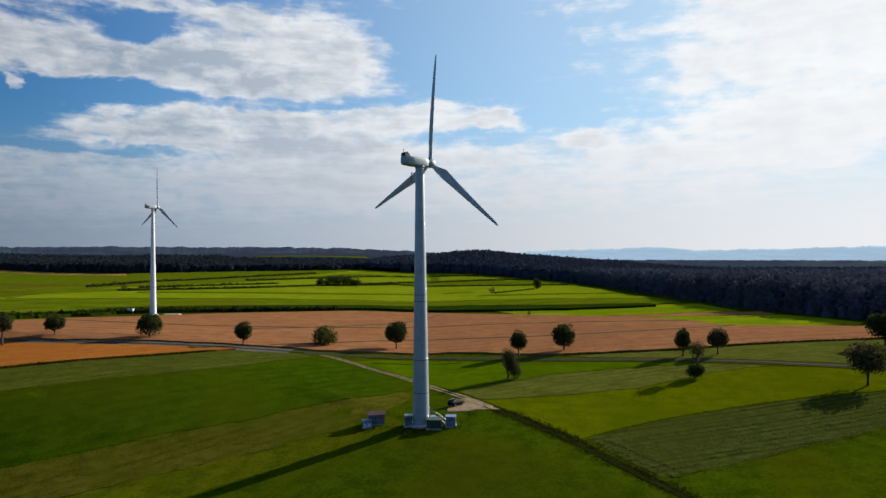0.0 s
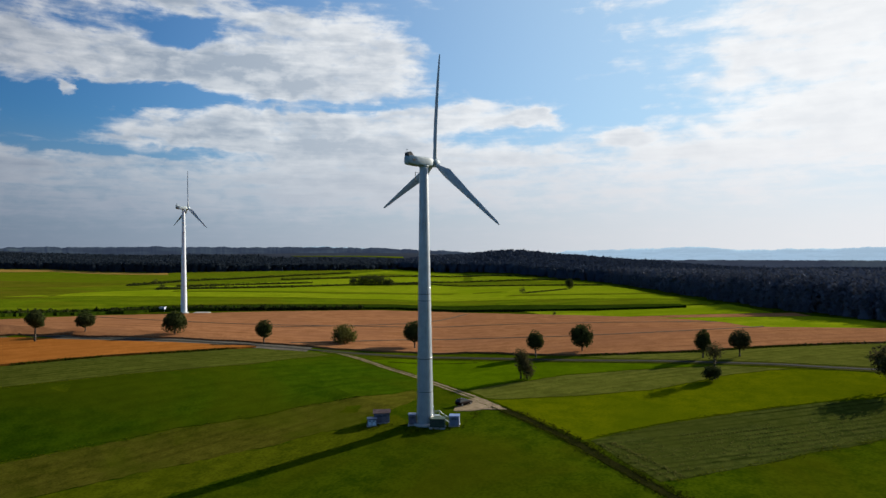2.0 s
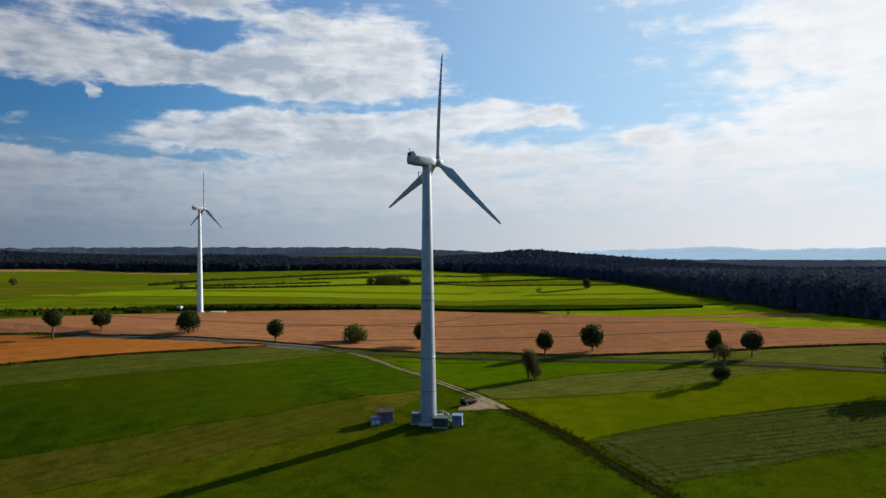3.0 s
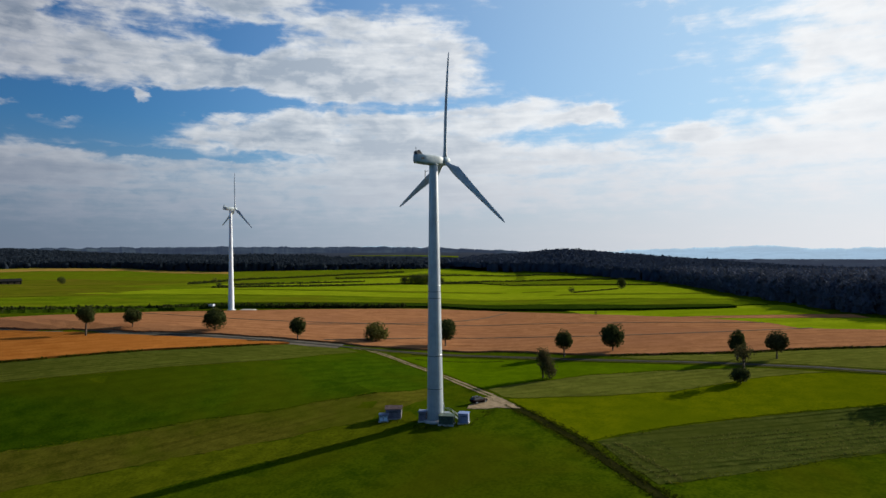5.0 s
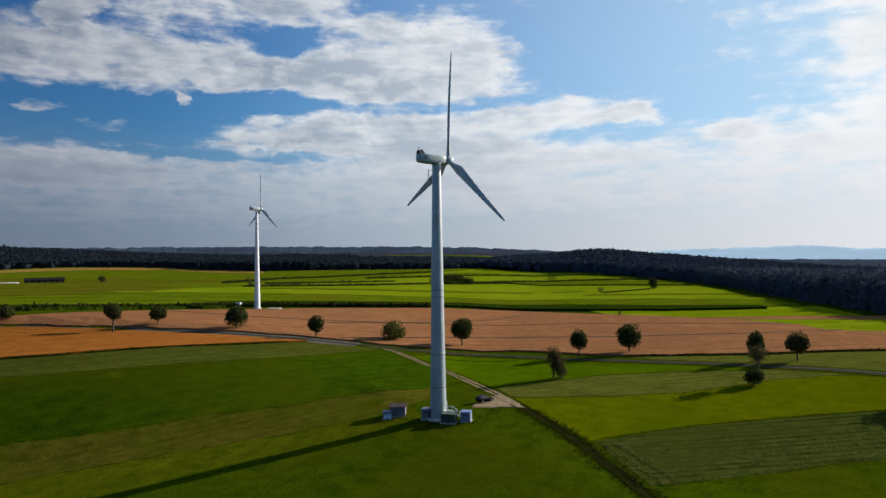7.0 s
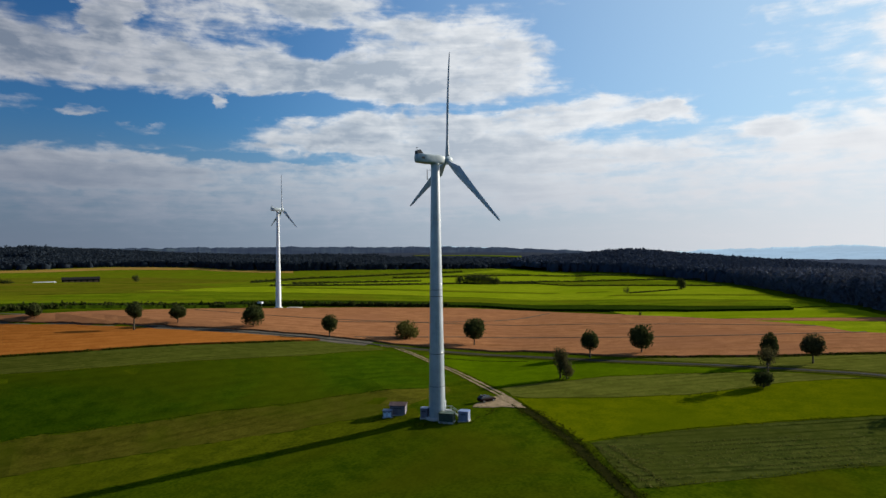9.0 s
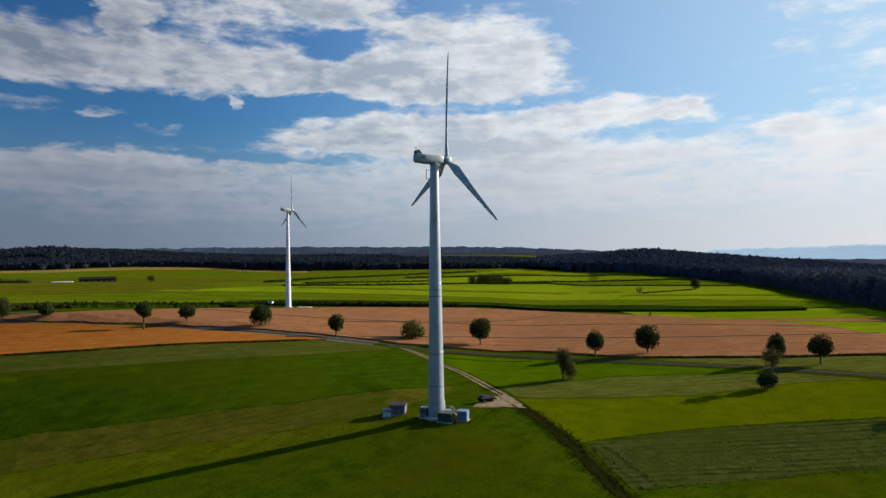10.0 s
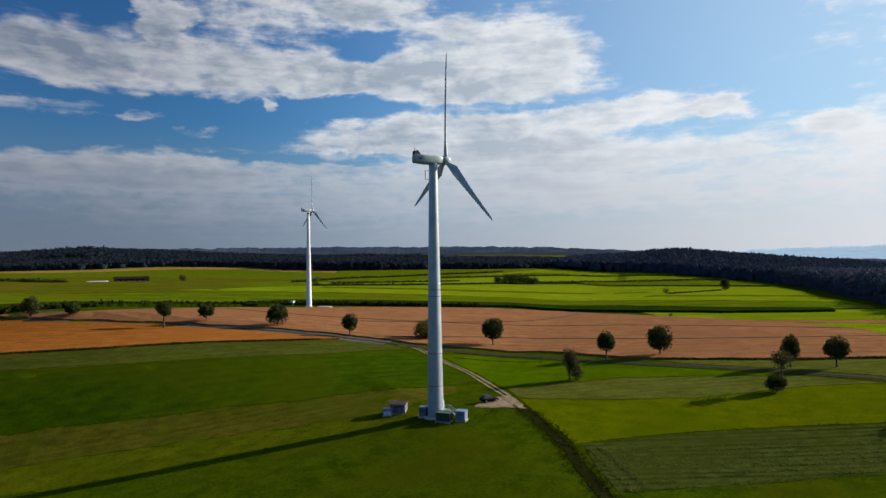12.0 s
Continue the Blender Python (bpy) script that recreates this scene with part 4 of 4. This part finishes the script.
hedge([(-300, 63), (-248, 77), (-220.5, 139), (-178, 216), (-116, 249), (-62, 281)], 1.6, 2.0, 69, "dark rank hedge along the front of the maize")
hedge([(74, 540), (105, 590), (132, 633)], 1.2, 1.2, 66, "thin grassy line in the far meadow")


def rough_grass(name, lines, every, spread, size, leaves, seed, label):
    """Uneven tufts along field edges and tracks."""
    rng = np.random.default_rng(seed)
    quads, faces, base = [], [], 0
    for line in lines:
        for p in smooth_line(line, every):
            if noise.noise((p.x * 0.12, p.y * 0.12, seed)) < -0.25:
                continue
            x, y = p.x + rng.normal() * spread, p.y + rng.normal() * spread
            h = size * rng.uniform(0.5, 1.3)
            q, f = leaf_shell(rng, (x, y, land(x, y) + 0.1 + h * 0.4), (h * 1.3, h * 1.3, h * 0.6), 7, h * 0.9, 0.2, 0.4)
            quads.append(q), faces.append(f + base)
            base += len(q)
    me = bpy.data.meshes.new(name)
    me.from_pydata(np.concatenate(quads).tolist(), [], np.concatenate(faces).tolist())
    me.materials.append(leaves)
    tagged(new(name, me), label, "grass", "", "stuff")


EDGES_WEST = [
    [(-122.9, 14), (-104.1, 28.6), (-82.4, 42.8), (-64, 57), (-50, 76), (-40, 84.5)], [(-109, -27), (-80, -8.8), (-50, 8.7), (-20, 25.7)],
    [(-179.7, 9.8), (-146.1, 35.1), (-124.7, 52.9), (-99, 69), (-79.4, 84.5)], [(36, -15), (60, -2), (80, 5.6), (100, 11.6), (128, 16.6), (160, 21.6)],
]
EDGES_EAST = [
    [(47, -39.5), (60, -33), (76, -26), (92, -19), (106, -13), (150, 4)], [(18, 23), (36, 23.9), (52, 26.1), (63, 28.3), (72, 32.9), (83, 38.8)],
    [(15, 39.3), (28.5, 46.3), (42, 52.1), (62, 54.9), (80, 56.9)], [(6.6, 12.6), (12, 11.2), (18, 10.6), (22.5, 9.6)],
    [(54, 85.6), (75, 85), (97, 84), (120, 88), (156, 91.6)], [(-10, 103), (10, 104), (23, 100), (40, 90.5)],
]
rough_grass("rough_grass", EDGES_WEST + EDGES_EAST, 0.3, 0.7, 0.17, TUFT, 81, "rough uncut grass along the field edges")
rough_grass("rough_grass", [[(-179.8, 10.1), (-146.2, 35.4), (-124.7, 53.1), (-99, 69.2), (-79.4, 84.6)], [(54, 85.8), (75, 85.2), (97, 84.2), (120, 88.2), (156, 91.8), (184, 92.8)]], 0.25, 0.25, 0.55, TUFT_DARK, 80, "rank dark grass margin under the grain fields")
rough_grass("rough_grass", [[(x + 1.3, y + 0.5) for x, y in TRACK[8:]], [(x - 1.4, y - 0.6) for x, y in TRACK[8:]]], 0.3, 0.3, 0.22, TUFT_DARK, 82, "rank dark grass along the overgrown track")
rough_grass("rough_grass", [[(x - 1.4, y - 1.2) for x, y in TRACK[:9]], [(x + 1.4, y + 1.2) for x, y in TRACK[:9]], TRACK[:8]], 0.4, 0.3, 0.16, TUFT, 83, "tufts of grass beside the dirt track")
rough_grass("rough_grass", [[(-5, -4.5), (-2, -5), (2, -5.2), (6, -4.6), (9.5, -3.6)], [(-16, -0.8), (-13, -0.9), (-9.4, 1.2)], [(-4, 3), (0, 4), (5, 3)], [(10, 0), (12, 5), (13, 10)]], 0.25, 0.7, 0.25, TUFT_DARK, 84, "rank grass round the turbine foot")
rows = []
for k in range(1, 9):
    u = k / 9
    low_end, high_end = (46 - 9 * u, -38.5 + 22.5 * u), (150 + 10 * u, 4 + 17.0 * u)
    rows.append([tuple(a + (b - a) * n / 4 for a, b in zip(low_end, high_end)) for n in range(5)])
rough_grass("cut_grass", rows, 0.45, 0.35, 0.17, SWATH, 87, "pale rows of cut grass lying on the olive field")
rough_grass("cut_grass", [[(36.9 + 0.9 * k, -18.0 + 0.4 * k), (40.3 + 0.9 * k, -26 + 0.4 * k), (43.7 + 0.9 * k, -34 + 0.4 * k), (46 + 0.9 * k, -39 + 0.4 * k)] for k in (2, 4.5, 5.2)], 0.3, 0.25, 0.2, SWATH, 89, "pale cut grass along the field's headland")
rough_grass("rough_grass", [[(x + 1.2 + 0.9 * k, y + 0.4 + 0.4 * k) for x, y in TRACK[8:]] for k in (0, 1)] + [[(x - 1.5, y - 0.6) for x, y in TRACK[8:]]], 0.35, 0.6, 0.24, TUFT_DARK, 88, "tall dark weeds in the ditch beside the track")
for way in ([(-22, 90.6), (-16, 91.3), (0, 92.6), (12.6, 90.2)], [(-19, 80.6), (-10, 81.2), (2, 82.0), (14, 81.8)]):
    bm = bmesh.new()
    ribbon(bm, smooth_line(way, 2.0), -0.3, 0.35, 0.16, 0.2, 6)
    single("ditch", bm, DARK_TRACK, "thin dark ditch line in the meadow", "ditch", kind="structure")


# ---------------------------------------------------------------- wind turbines
def turbine(x, y, turn, tower_h, r0, r1, blade, spin, label, big):
    top = thing("wind_turbine", pose(x, y, land(x, y), 0, 0, 0), label, "wind turbine", "wind turbines")
    s = blade / 26.4
    bm = bmesh.new()
    lathe(bm, [(r0 + 0.9, -1.2), (r0 + 0.9, 0.25), (r0 + 0.75, 0.35)], 32)
    part("foundation", bm, CONCRETE, top, "round concrete footing")
    cuts = [0.3, tower_h * 0.26, tower_h * 0.53, tower_h * 0.78, tower_h]
    for a, b in zip(cuts, cuts[1:]):
        ra, rb = (r0 + (r1 - r0) * (v / tower_h) for v in (a, b))
        bm = bmesh.new()
        lathe(bm, [(ra, a + 0.02), ((ra + rb) / 2, (a + b) / 2), (rb, b - 0.02)], 48, False)
        part("tower_section", bm, TOWER_PAINT if big else WHITE_TOWER, top, "", True)
        bm = bmesh.new()
        lathe(bm, [(rb - 0.05, b - 0.16), (rb + 0.06, b - 0.14), (rb + 0.06, b + 0.02), (rb - 0.05, b + 0.04)], 48, False)
        part("flange", bm, STEEL if b < tower_h else NACELLE_PAINT, top, "", True)
    z = tower_h + 1.2 * s
    head = pose(0, 0, z, 0, 0, turn)
    bm = bmesh.new()
    rings = []
    for u, w_, h_, lift in ((-5.3, 0.9, 0.85, 0.15), (-5.05, 1.15, 1.08, 0.1), (-2.6, 1.3, 1.2, 0.0), (0.6, 1.3, 1.18, 0.0), (1.9, 1.1, 1.02, 0.0), (2.35, 0.9, 0.88, 0.0)):
        ring = []
        for k in range(28):
            a = 2 * math.pi * k / 28
            c, d = math.cos(a), math.sin(a)
            p = 0.45
            ring.append((u * s, s * w_ * math.copysign(abs(c) ** p, c), s * (lift + h_ * math.copysign(abs(d) ** p, d))))
        rings.append(ring)
    loft(bm, rings)
    body = part("nacelle", bm, NACELLE_PAINT, top, "grey nacelle", True, head)
    bm = bmesh.new()
    loft(bm, [[(u * s, v * s, q * s) for v, q in ((-0.85, 1.0), (0.85, 1.0), (0.7, h), (-0.7, h))] for u, h in ((-5.2, 1.9), (-4.4, 2.15), (-3.5, 1.2))])
    part("cooler_hood", bm, BLACK_STEEL if big else NACELLE_PAINT, body, "dark cooler hood")
    bm = bmesh.new()
    rod(bm, (-4.8 * s, 0.4 * s, 1.8 * s), (-4.8 * s, 0.4 * s, 2.9 * s), 0.05), rod(bm, (-5.05 * s, 0.4 * s, 2.7 * s), (-4.55 * s, 0.4 * s, 2.7 * s), 0.04)
    part("wind_vane", bm, BLACK_STEEL, body)
    for v in (-1.27, 1.27):
        bm = bmesh.new()
        box(bm, (0.9 * s, 0.05, 0.45 * s), (-3.9 * s, v * s, 0.1), 0.0)
        part("side_vent", bm, BLACK_STEEL, body)
    bm = bmesh.new()
    lathe(bm, [(r1 + 0.15, tower_h - 0.1), (r1 + 0.2, tower_h + 0.25), (r1 * 0.9, tower_h + 0.4)], 40)
    part("yaw_ring", bm, NACELLE_PAINT, top, "", True)
    # rotor, tilted a little upwards
    rotor = head @ pose(3.5 * s, 0, 0.05, 0, -4, 0)
    bm = bmesh.new()
    lathe(bm, [(0.95 * s, -1.05 * s), (1.12 * s, -0.5 * s), (1.12 * s, 0.4 * s), (0.85 * s, 0.95 * s), (0.45 * s, 1.3 * s), (0.05, 1.42 * s)], 32)
    bmesh.ops.rotate(bm, cent=(0, 0, 0), matrix=Matrix.Rotation(radians(90), 3, "Y"), verts=bm.verts)
    hub = part("hub", bm, NACELLE_PAINT, top, "rounded spinner", True, rotor)
    for k in range(3):
        bm = bmesh.new()
        rings = []
        for u in (0.7, 1.4, 2.2, 3.6, 5.2, 7.5, 10.5, 14, 17.5, 21, 24, 25.6, 26.2, 26.4):
            round_ = max(0.0, 1 - max(0.0, u - 1.4) / 3.4)
            chord = float(np.interp(u, [0.7, 2, 5.2, 14, 24, 26, 26.4], [1.05, 1.1, 2.35, 1.55, 0.75, 0.5, 0.12]))
            thick = float(np.interp(u, [0.7, 2, 5.2, 14, 26.4], [1.05, 1.0, 0.55, 0.26, 0.05]))
            twist = radians(float(np.interp(u, [0, 5, 14, 26], [22, 16, 6, 0])) + 4)
            ring = []
            for n in range(18):
                a = 2 * math.pi * n / 18
                c, d = math.cos(a), math.sin(a)
                taper = 1 - (1 - round_) * 0.55 * max(0.0, c)
                px, py = chord * (0.5 * c + (1 - round_) * 0.18), thick * 0.5 * d * taper
                ring.append((s * (py * math.cos(twist) + px * math.sin(twist)) + 0.0009 * s * u * u, s * (px * math.cos(twist) - py * math.sin(twist)), s * u))
            rings.append(ring)
        loft(bm, rings)
        # seen from behind, the blade stands spin degrees clockwise of upright
        part("blade", bm, BLADE_PAINT, hub, "", True, pose(0, 0, 0, spin + 120 * k, 0, 0))
    if big:
        bm = bmesh.new()
        side = radians(turn + 140)
        c, d = math.cos(side), math.sin(side)
        r = r1 + 0.1
        rod(bm, (r * c, r * d, tower_h - 1.4), ((r + 0.9) * c, (r + 0.9) * d, tower_h - 1.4), 0.05)
        rod(bm, (r * c, r * d, tower_h - 3.6), ((r + 0.9) * c, (r + 0.9) * d, tower_h - 3.6), 0.05)
        rod(bm, ((r + 0.9) * c, (r + 0.9) * d, tower_h - 1.2), ((r + 0.9) * c, (r + 0.9) * d, tower_h - 3.7), 0.09)
        part("antenna_bracket", bm, BLACK_STEEL, top, "dark antenna bracket")
        for a, h in ((-60, 8.0), (-60, 16.0), (-60, 30.2), (-60, 31.8)):
            bm = bmesh.new()
            rr = r0 + (r1 - r0) * h / tower_h
            lathe(bm, [(rr + 0.01, h - 0.06), (rr + 0.03, h - 0.05), (rr + 0.03, h + 0.05), (rr + 0.01, h + 0.06)], 48, False)
            part("seam_ring", bm, BLACK_STEEL, top, "", True)
    return top


big_one = turbine(0, 0, 42.0, 63.0, 2.05, 1.05, 26.4, 8.0, "tall white-grey wind turbine with three blades", True)
turbine(-157.8, 218.2, 52.0, 61.5, 1.8, 0.8, 22.5, 4.0, "slimmer white wind turbine beyond the wheat", False)


def doorway(top):
    """The tower's steel door, landing and steps, on the side away from the road."""
    a = radians(6)
    c, d = math.cos(a), math.sin(a)
    m = pose(2.0 * c, 2.0 * d, 0, 0, 0, 6)
    bm = bmesh.new()
    box(bm, (0.12, 1.0, 2.1), (0.05, 0, 3.15), 0.03)
    part("door", bm, WHITE_PANEL, top, "white steel door", False, m)
    bm = bmesh.new()
    box(bm, (1.4, 1.5, 0.08), (0.8, 0, 2.0))
    part("landing", bm, STEEL, top, "", False, m)
    for k in range(10):
        bm = bmesh.new()
        box(bm, (0.28, 1.1, 0.05), (1.65 + 0.27 * k, 0, 1.82 - 0.19 * k))
        part("tread", bm, STEEL, top, "", False, m)
    for v in (-0.6, 0.6):
        bm = bmesh.new()
        rod(bm, (1.5, v, 2.95), (4.2, v, 1.05), 0.04), rod(bm, (0.2, v, 2.95), (1.5, v, 2.95), 0.04)
        for k in range(4):
            u = 1.5 + 0.9 * k
            rod(bm, (u, v, 1.95 - 0.70 * (u - 1.5)), (u, v, 2.95 - 0.70 * (u - 1.5)), 0.03)
        rod(bm, (0.2, v, 2.0), (0.2, v, 2.95), 0.03)
        part("handrail", bm, STEEL, top, "pale handrail", False, m)


doorway(big_one)


# ---------------------------------------------------------------- sheds and cabinets round the turbine
def kiosk(x, y, turn, wide, deep, tall, wall, roof, label, doors=2, overhang=0.12, name="transformer_kiosk", pitch=0.0, leaf_paint=None):
    top = thing(name, pose(x, y, land(x, y), 0, 0, turn), label, "kiosk")
    bm = bmesh.new()
    box(bm, (wide + 0.3, deep + 0.3, 0.9), (0, 0, -0.3))
    part("plinth", bm, CONCRETE, top)
    bm = bmesh.new()
    box(bm, (wide, deep, tall), (0, 0, 0.15 + tall / 2), 0.04)
    part("wall", bm, wall, top)
    bm = bmesh.new()
    z = 0.15 + tall
    o = overhang
    if pitch:
        loft(bm, [[(u, v, q) for v, q in ((-deep / 2 - o, z), (-deep / 2 - o, z + 0.1), (0, z + pitch + 0.1), (deep / 2 + o, z + 0.1), (deep / 2 + o, z), (0, z + pitch))] for u in (-wide / 2 - o, wide / 2 + o)])
    else:
        box(bm, (wide + 2 * o, deep + 2 * o, 0.14), (0, 0, z + 0.075), 0.03)
    part("roof", bm, roof, top)
    for k in range(doors):
        w_ = wide * 0.9 / doors
        bm = bmesh.new()
        box(bm, (w_ - 0.1, 0.06, tall * 0.82), (-wide * 0.45 + w_ * (k + 0.5), -deep / 2 - 0.03, 0.15 + tall * 0.45), 0.015)
        leaf = part("door", bm, leaf_paint or wall, top, "pale blue door" if leaf_paint else "")
        bm = bmesh.new()
        box(bm, (0.05, 0.06, 0.25), (-wide * 0.45 + w_ * (k + 0.85), -deep / 2 - 0.09, 0.15 + tall * 0.45))
        part("handle", bm, BLACK_STEEL, leaf)
        for n in range(4):
            bm = bmesh.new()
            box(bm, (w_ * 0.6, 0.03, 0.05), (-wide * 0.45 + w_ * (k + 0.5), -deep / 2 - 0.075, 0.15 + tall * (0.68 + 0.04 * n)))
            part("louvre", bm, BLACK_STEEL, leaf)
    return top


kiosk(-11.2, 3.6, 8, 3.9, 3.2, 2.3, RENDERED, ROOFING, "grey rendered shed with a dark felt roof beside the turbine", 1, 0.25, "shed", 0.6)
kiosk(-13.3, 1.3, 8, 2.3, 1.8, 1.6, RENDERED, CABIN_BLUE, "small cabinet with pale blue doors beside the grey shed", 2, leaf_paint=PALE_BLUE)
kiosk(-3.1, -0.2, 0, 1.8, 2.0, 2.2, RENDERED, CABIN_BLUE, "blue-grey cabinet against the turbine foot", 1)
kiosk(3.2, -2.9, -4, 3.5, 2.4, 1.9, KIOSK_GREEN, KIOSK_GREEN, "dark green transformer kiosk at the turbine foot", 2)
kiosk(7.2, -1.6, -4, 2.4, 2.2, 2.2, CABIN_BLUE, BLUE_ROOF, "lavender blue metal cabin with a bright blue roof", 1)
kiosk(-172, 221, 0, 3.2, 2.6, 2.6, WHITE_PANEL, WHITE_PANEL, "white transformer kiosk by the far turbine", 2)
bm = bmesh.new()
box(bm, (9, 4, 0.9), (0, 0, 0.0), 0.05)
single("concrete_pad", bm, CONCRETE, "pale concrete crane pad by the far turbine", "pad", pose(-148, 221, land(-148, 221)))


def barn(x, y, turn):
    top = thing("farm_shed", pose(x, y, land(x, y), 0, 0, turn), "long low dark farm shed in the far meadow", "farm shed")
    bm = bmesh.new()
    box(bm, (42, 14, 4.2), (0, 0, 2.4), 0.05)
    part("wall", bm, TARRED, top)
    bm = bmesh.new()
    loft(bm, [[(u, v, q) for v, q in ((-8, 4.5), (-8, 4.8), (0, 7.6), (8, 4.8), (8, 4.5), (0, 7.2))] for u in (-21.8, 21.8)])
    part("roof", bm, TARRED, top)
    for k in range(6):
        bm = bmesh.new()
        box(bm, (4.5, 0.1, 3.0), (-17 + 6.8 * k, -7.06, 2.2))
        part("door", bm, EARTH, top)


barn(-610, 545, 47)


def house(x, y, turn, wide, deep, tall):
    top = thing("house", pose(x, y, land(x, y) + 1.0, 0, 0, turn), "small white house with a dark roof in a far village", "house", "far village houses")
    bm = bmesh.new()
    box(bm, (wide, deep, tall + 2), (0, 0, tall / 2 - 1), 0.05)
    part("wall", bm, WHITE_PANEL, top)
    bm = bmesh.new()
    loft(bm, [[(u, v, q) for v, q in ((-deep / 2 - 0.5, tall), (-deep / 2 - 0.5, tall + 0.25), (0, tall + deep * 0.42), (deep / 2 + 0.5, tall + 0.25), (deep / 2 + 0.5, tall), (0, tall + deep * 0.38))] for u in (-wide / 2 - 0.5, wide / 2 + 0.5)])
    part("roof", bm, ROOFING, top)
    for k in range(3):
        bm = bmesh.new()
        box(bm, (1.2, 0.1, 1.4), (-wide * 0.3 + wide * 0.3 * k, -deep / 2 - 0.06, tall * 0.55))
        part("window", bm, GLASS, top)


for x, y, turn in ((-1373, 2192, 10), (-1352, 2205, 35), (-1402, 2188, -15), (-1295, 2230, 20)):
    house(x, y, turn, 13, 9, 6.5)
bm = bmesh.new()
loft(bm, [[(u, v * k, q * k) for v, q in ((-5, -0.5), (-4.4, 0.7), (-2, 1.3), (2, 1.3), (4.4, 0.7), (5, -0.5))] for u, k in ((-13, 0.6), (-11, 1.0), (11, 1.0), (13, 0.6))])
single("silage_clamp", bm, CONCRETE, "low silage clamp under pale sheeting by the farm shed", "silage clamp", pose(-628, 506, land(-628, 506) + 0.6, 0, 0, 47))
tree(-560, 585, 11, 11, 0.5, LEAF_DARK, "dark tree by the farm shed", 70, 0.1, 1200)


# ---------------------------------------------------------------- car
def car(x, y, turn):
    top = thing("car", pose(x, y, land(x, y) + 0.14, 0, 0, turn) @ Matrix.Scale(1.16, 4), "very dark maroon estate car parked on the gravel", "car")
    bm = bmesh.new()
    rings = []
    for u, w_, low, high in ((-2.2, 0.78, 0.45, 0.85), (-2.1, 0.86, 0.30, 0.98), (-1.2, 0.9, 0.25, 1.0), (0.6, 0.9, 0.25, 0.98), (1.5, 0.88, 0.26, 0.9), (2.1, 0.8, 0.30, 0.74), (2.25, 0.66, 0.42, 0.62)):
        rings.append([(u, -w_, low + 0.1), (u, -w_, (low + high) / 2 + 0.1), (u, -w_ * 0.93, high), (u, w_ * 0.93, high), (u, w_, (low + high) / 2 + 0.1), (u, w_, low + 0.1), (u, w_ * 0.85, low), (u, -w_ * 0.85, low)])
    loft(bm, rings)
    body = part("body", bm, CAR_PAINT, top, "", True)
    bm = bmesh.new()
    loft(bm, [[(u * k, -w_, z), (u * k - o, w_ * -1, z), (u * k - o, w_, z), (u * k, w_, z)] for u, k, w_, z, o in ((0.95, 1, 0.83, 0.95, 3.0), (0.35, 1, 0.70, 1.38, 2.1), (0.25, 1, 0.66, 1.42, 1.9))])
    part("cabin_glass", bm, GLASS, top, "dark windows")
    bm = bmesh.new()
    box(bm, (2.0, 1.34, 0.06), (-0.72, 0, 1.44), 0.025)
    part("roof", bm, CAR_PAINT, top)
    for v in (-0.62, 0.62):
        bm = bmesh.new()
        rod(bm, (-1.6, v, 1.5), (0.1, v, 1.5), 0.025)
        part("roof_rail", bm, CHROME, top)
        bm = bmesh.new()
        box(bm, (0.12, 0.34, 0.14), (2.16, v * 0.85, 0.62), 0.03)
        part("headlight", bm, LAMP_GLASS, body)
        bm = bmesh.new()
        box(bm, (0.08, 0.26, 0.22), (-2.16, v * 1.05, 0.78), 0.02)
        part("tail_light", bm, RED_GLASS, body)
    for u in (-1.35, 1.4):
        for v in (-0.82, 0.82):
            bm = bmesh.new()
            rod(bm, (u, v - 0.1, 0.32), (u, v + 0.1, 0.32), 0.32, None, 20)
            wheel = part("wheel", bm, RUBBER, top)
            bm = bmesh.new()
            rod(bm, (u, v - 0.115, 0.32), (u, v + 0.115, 0.32), 0.19, None, 14)
            part("rim", bm, STEEL, wheel)
    bm = bmesh.new()
    box(bm, (0.06, 0.52, 0.11), (2.26, 0, 0.5))
    part("number_plate", bm, WHITE_PANEL, body)


car(9.4, 18.2, 45)
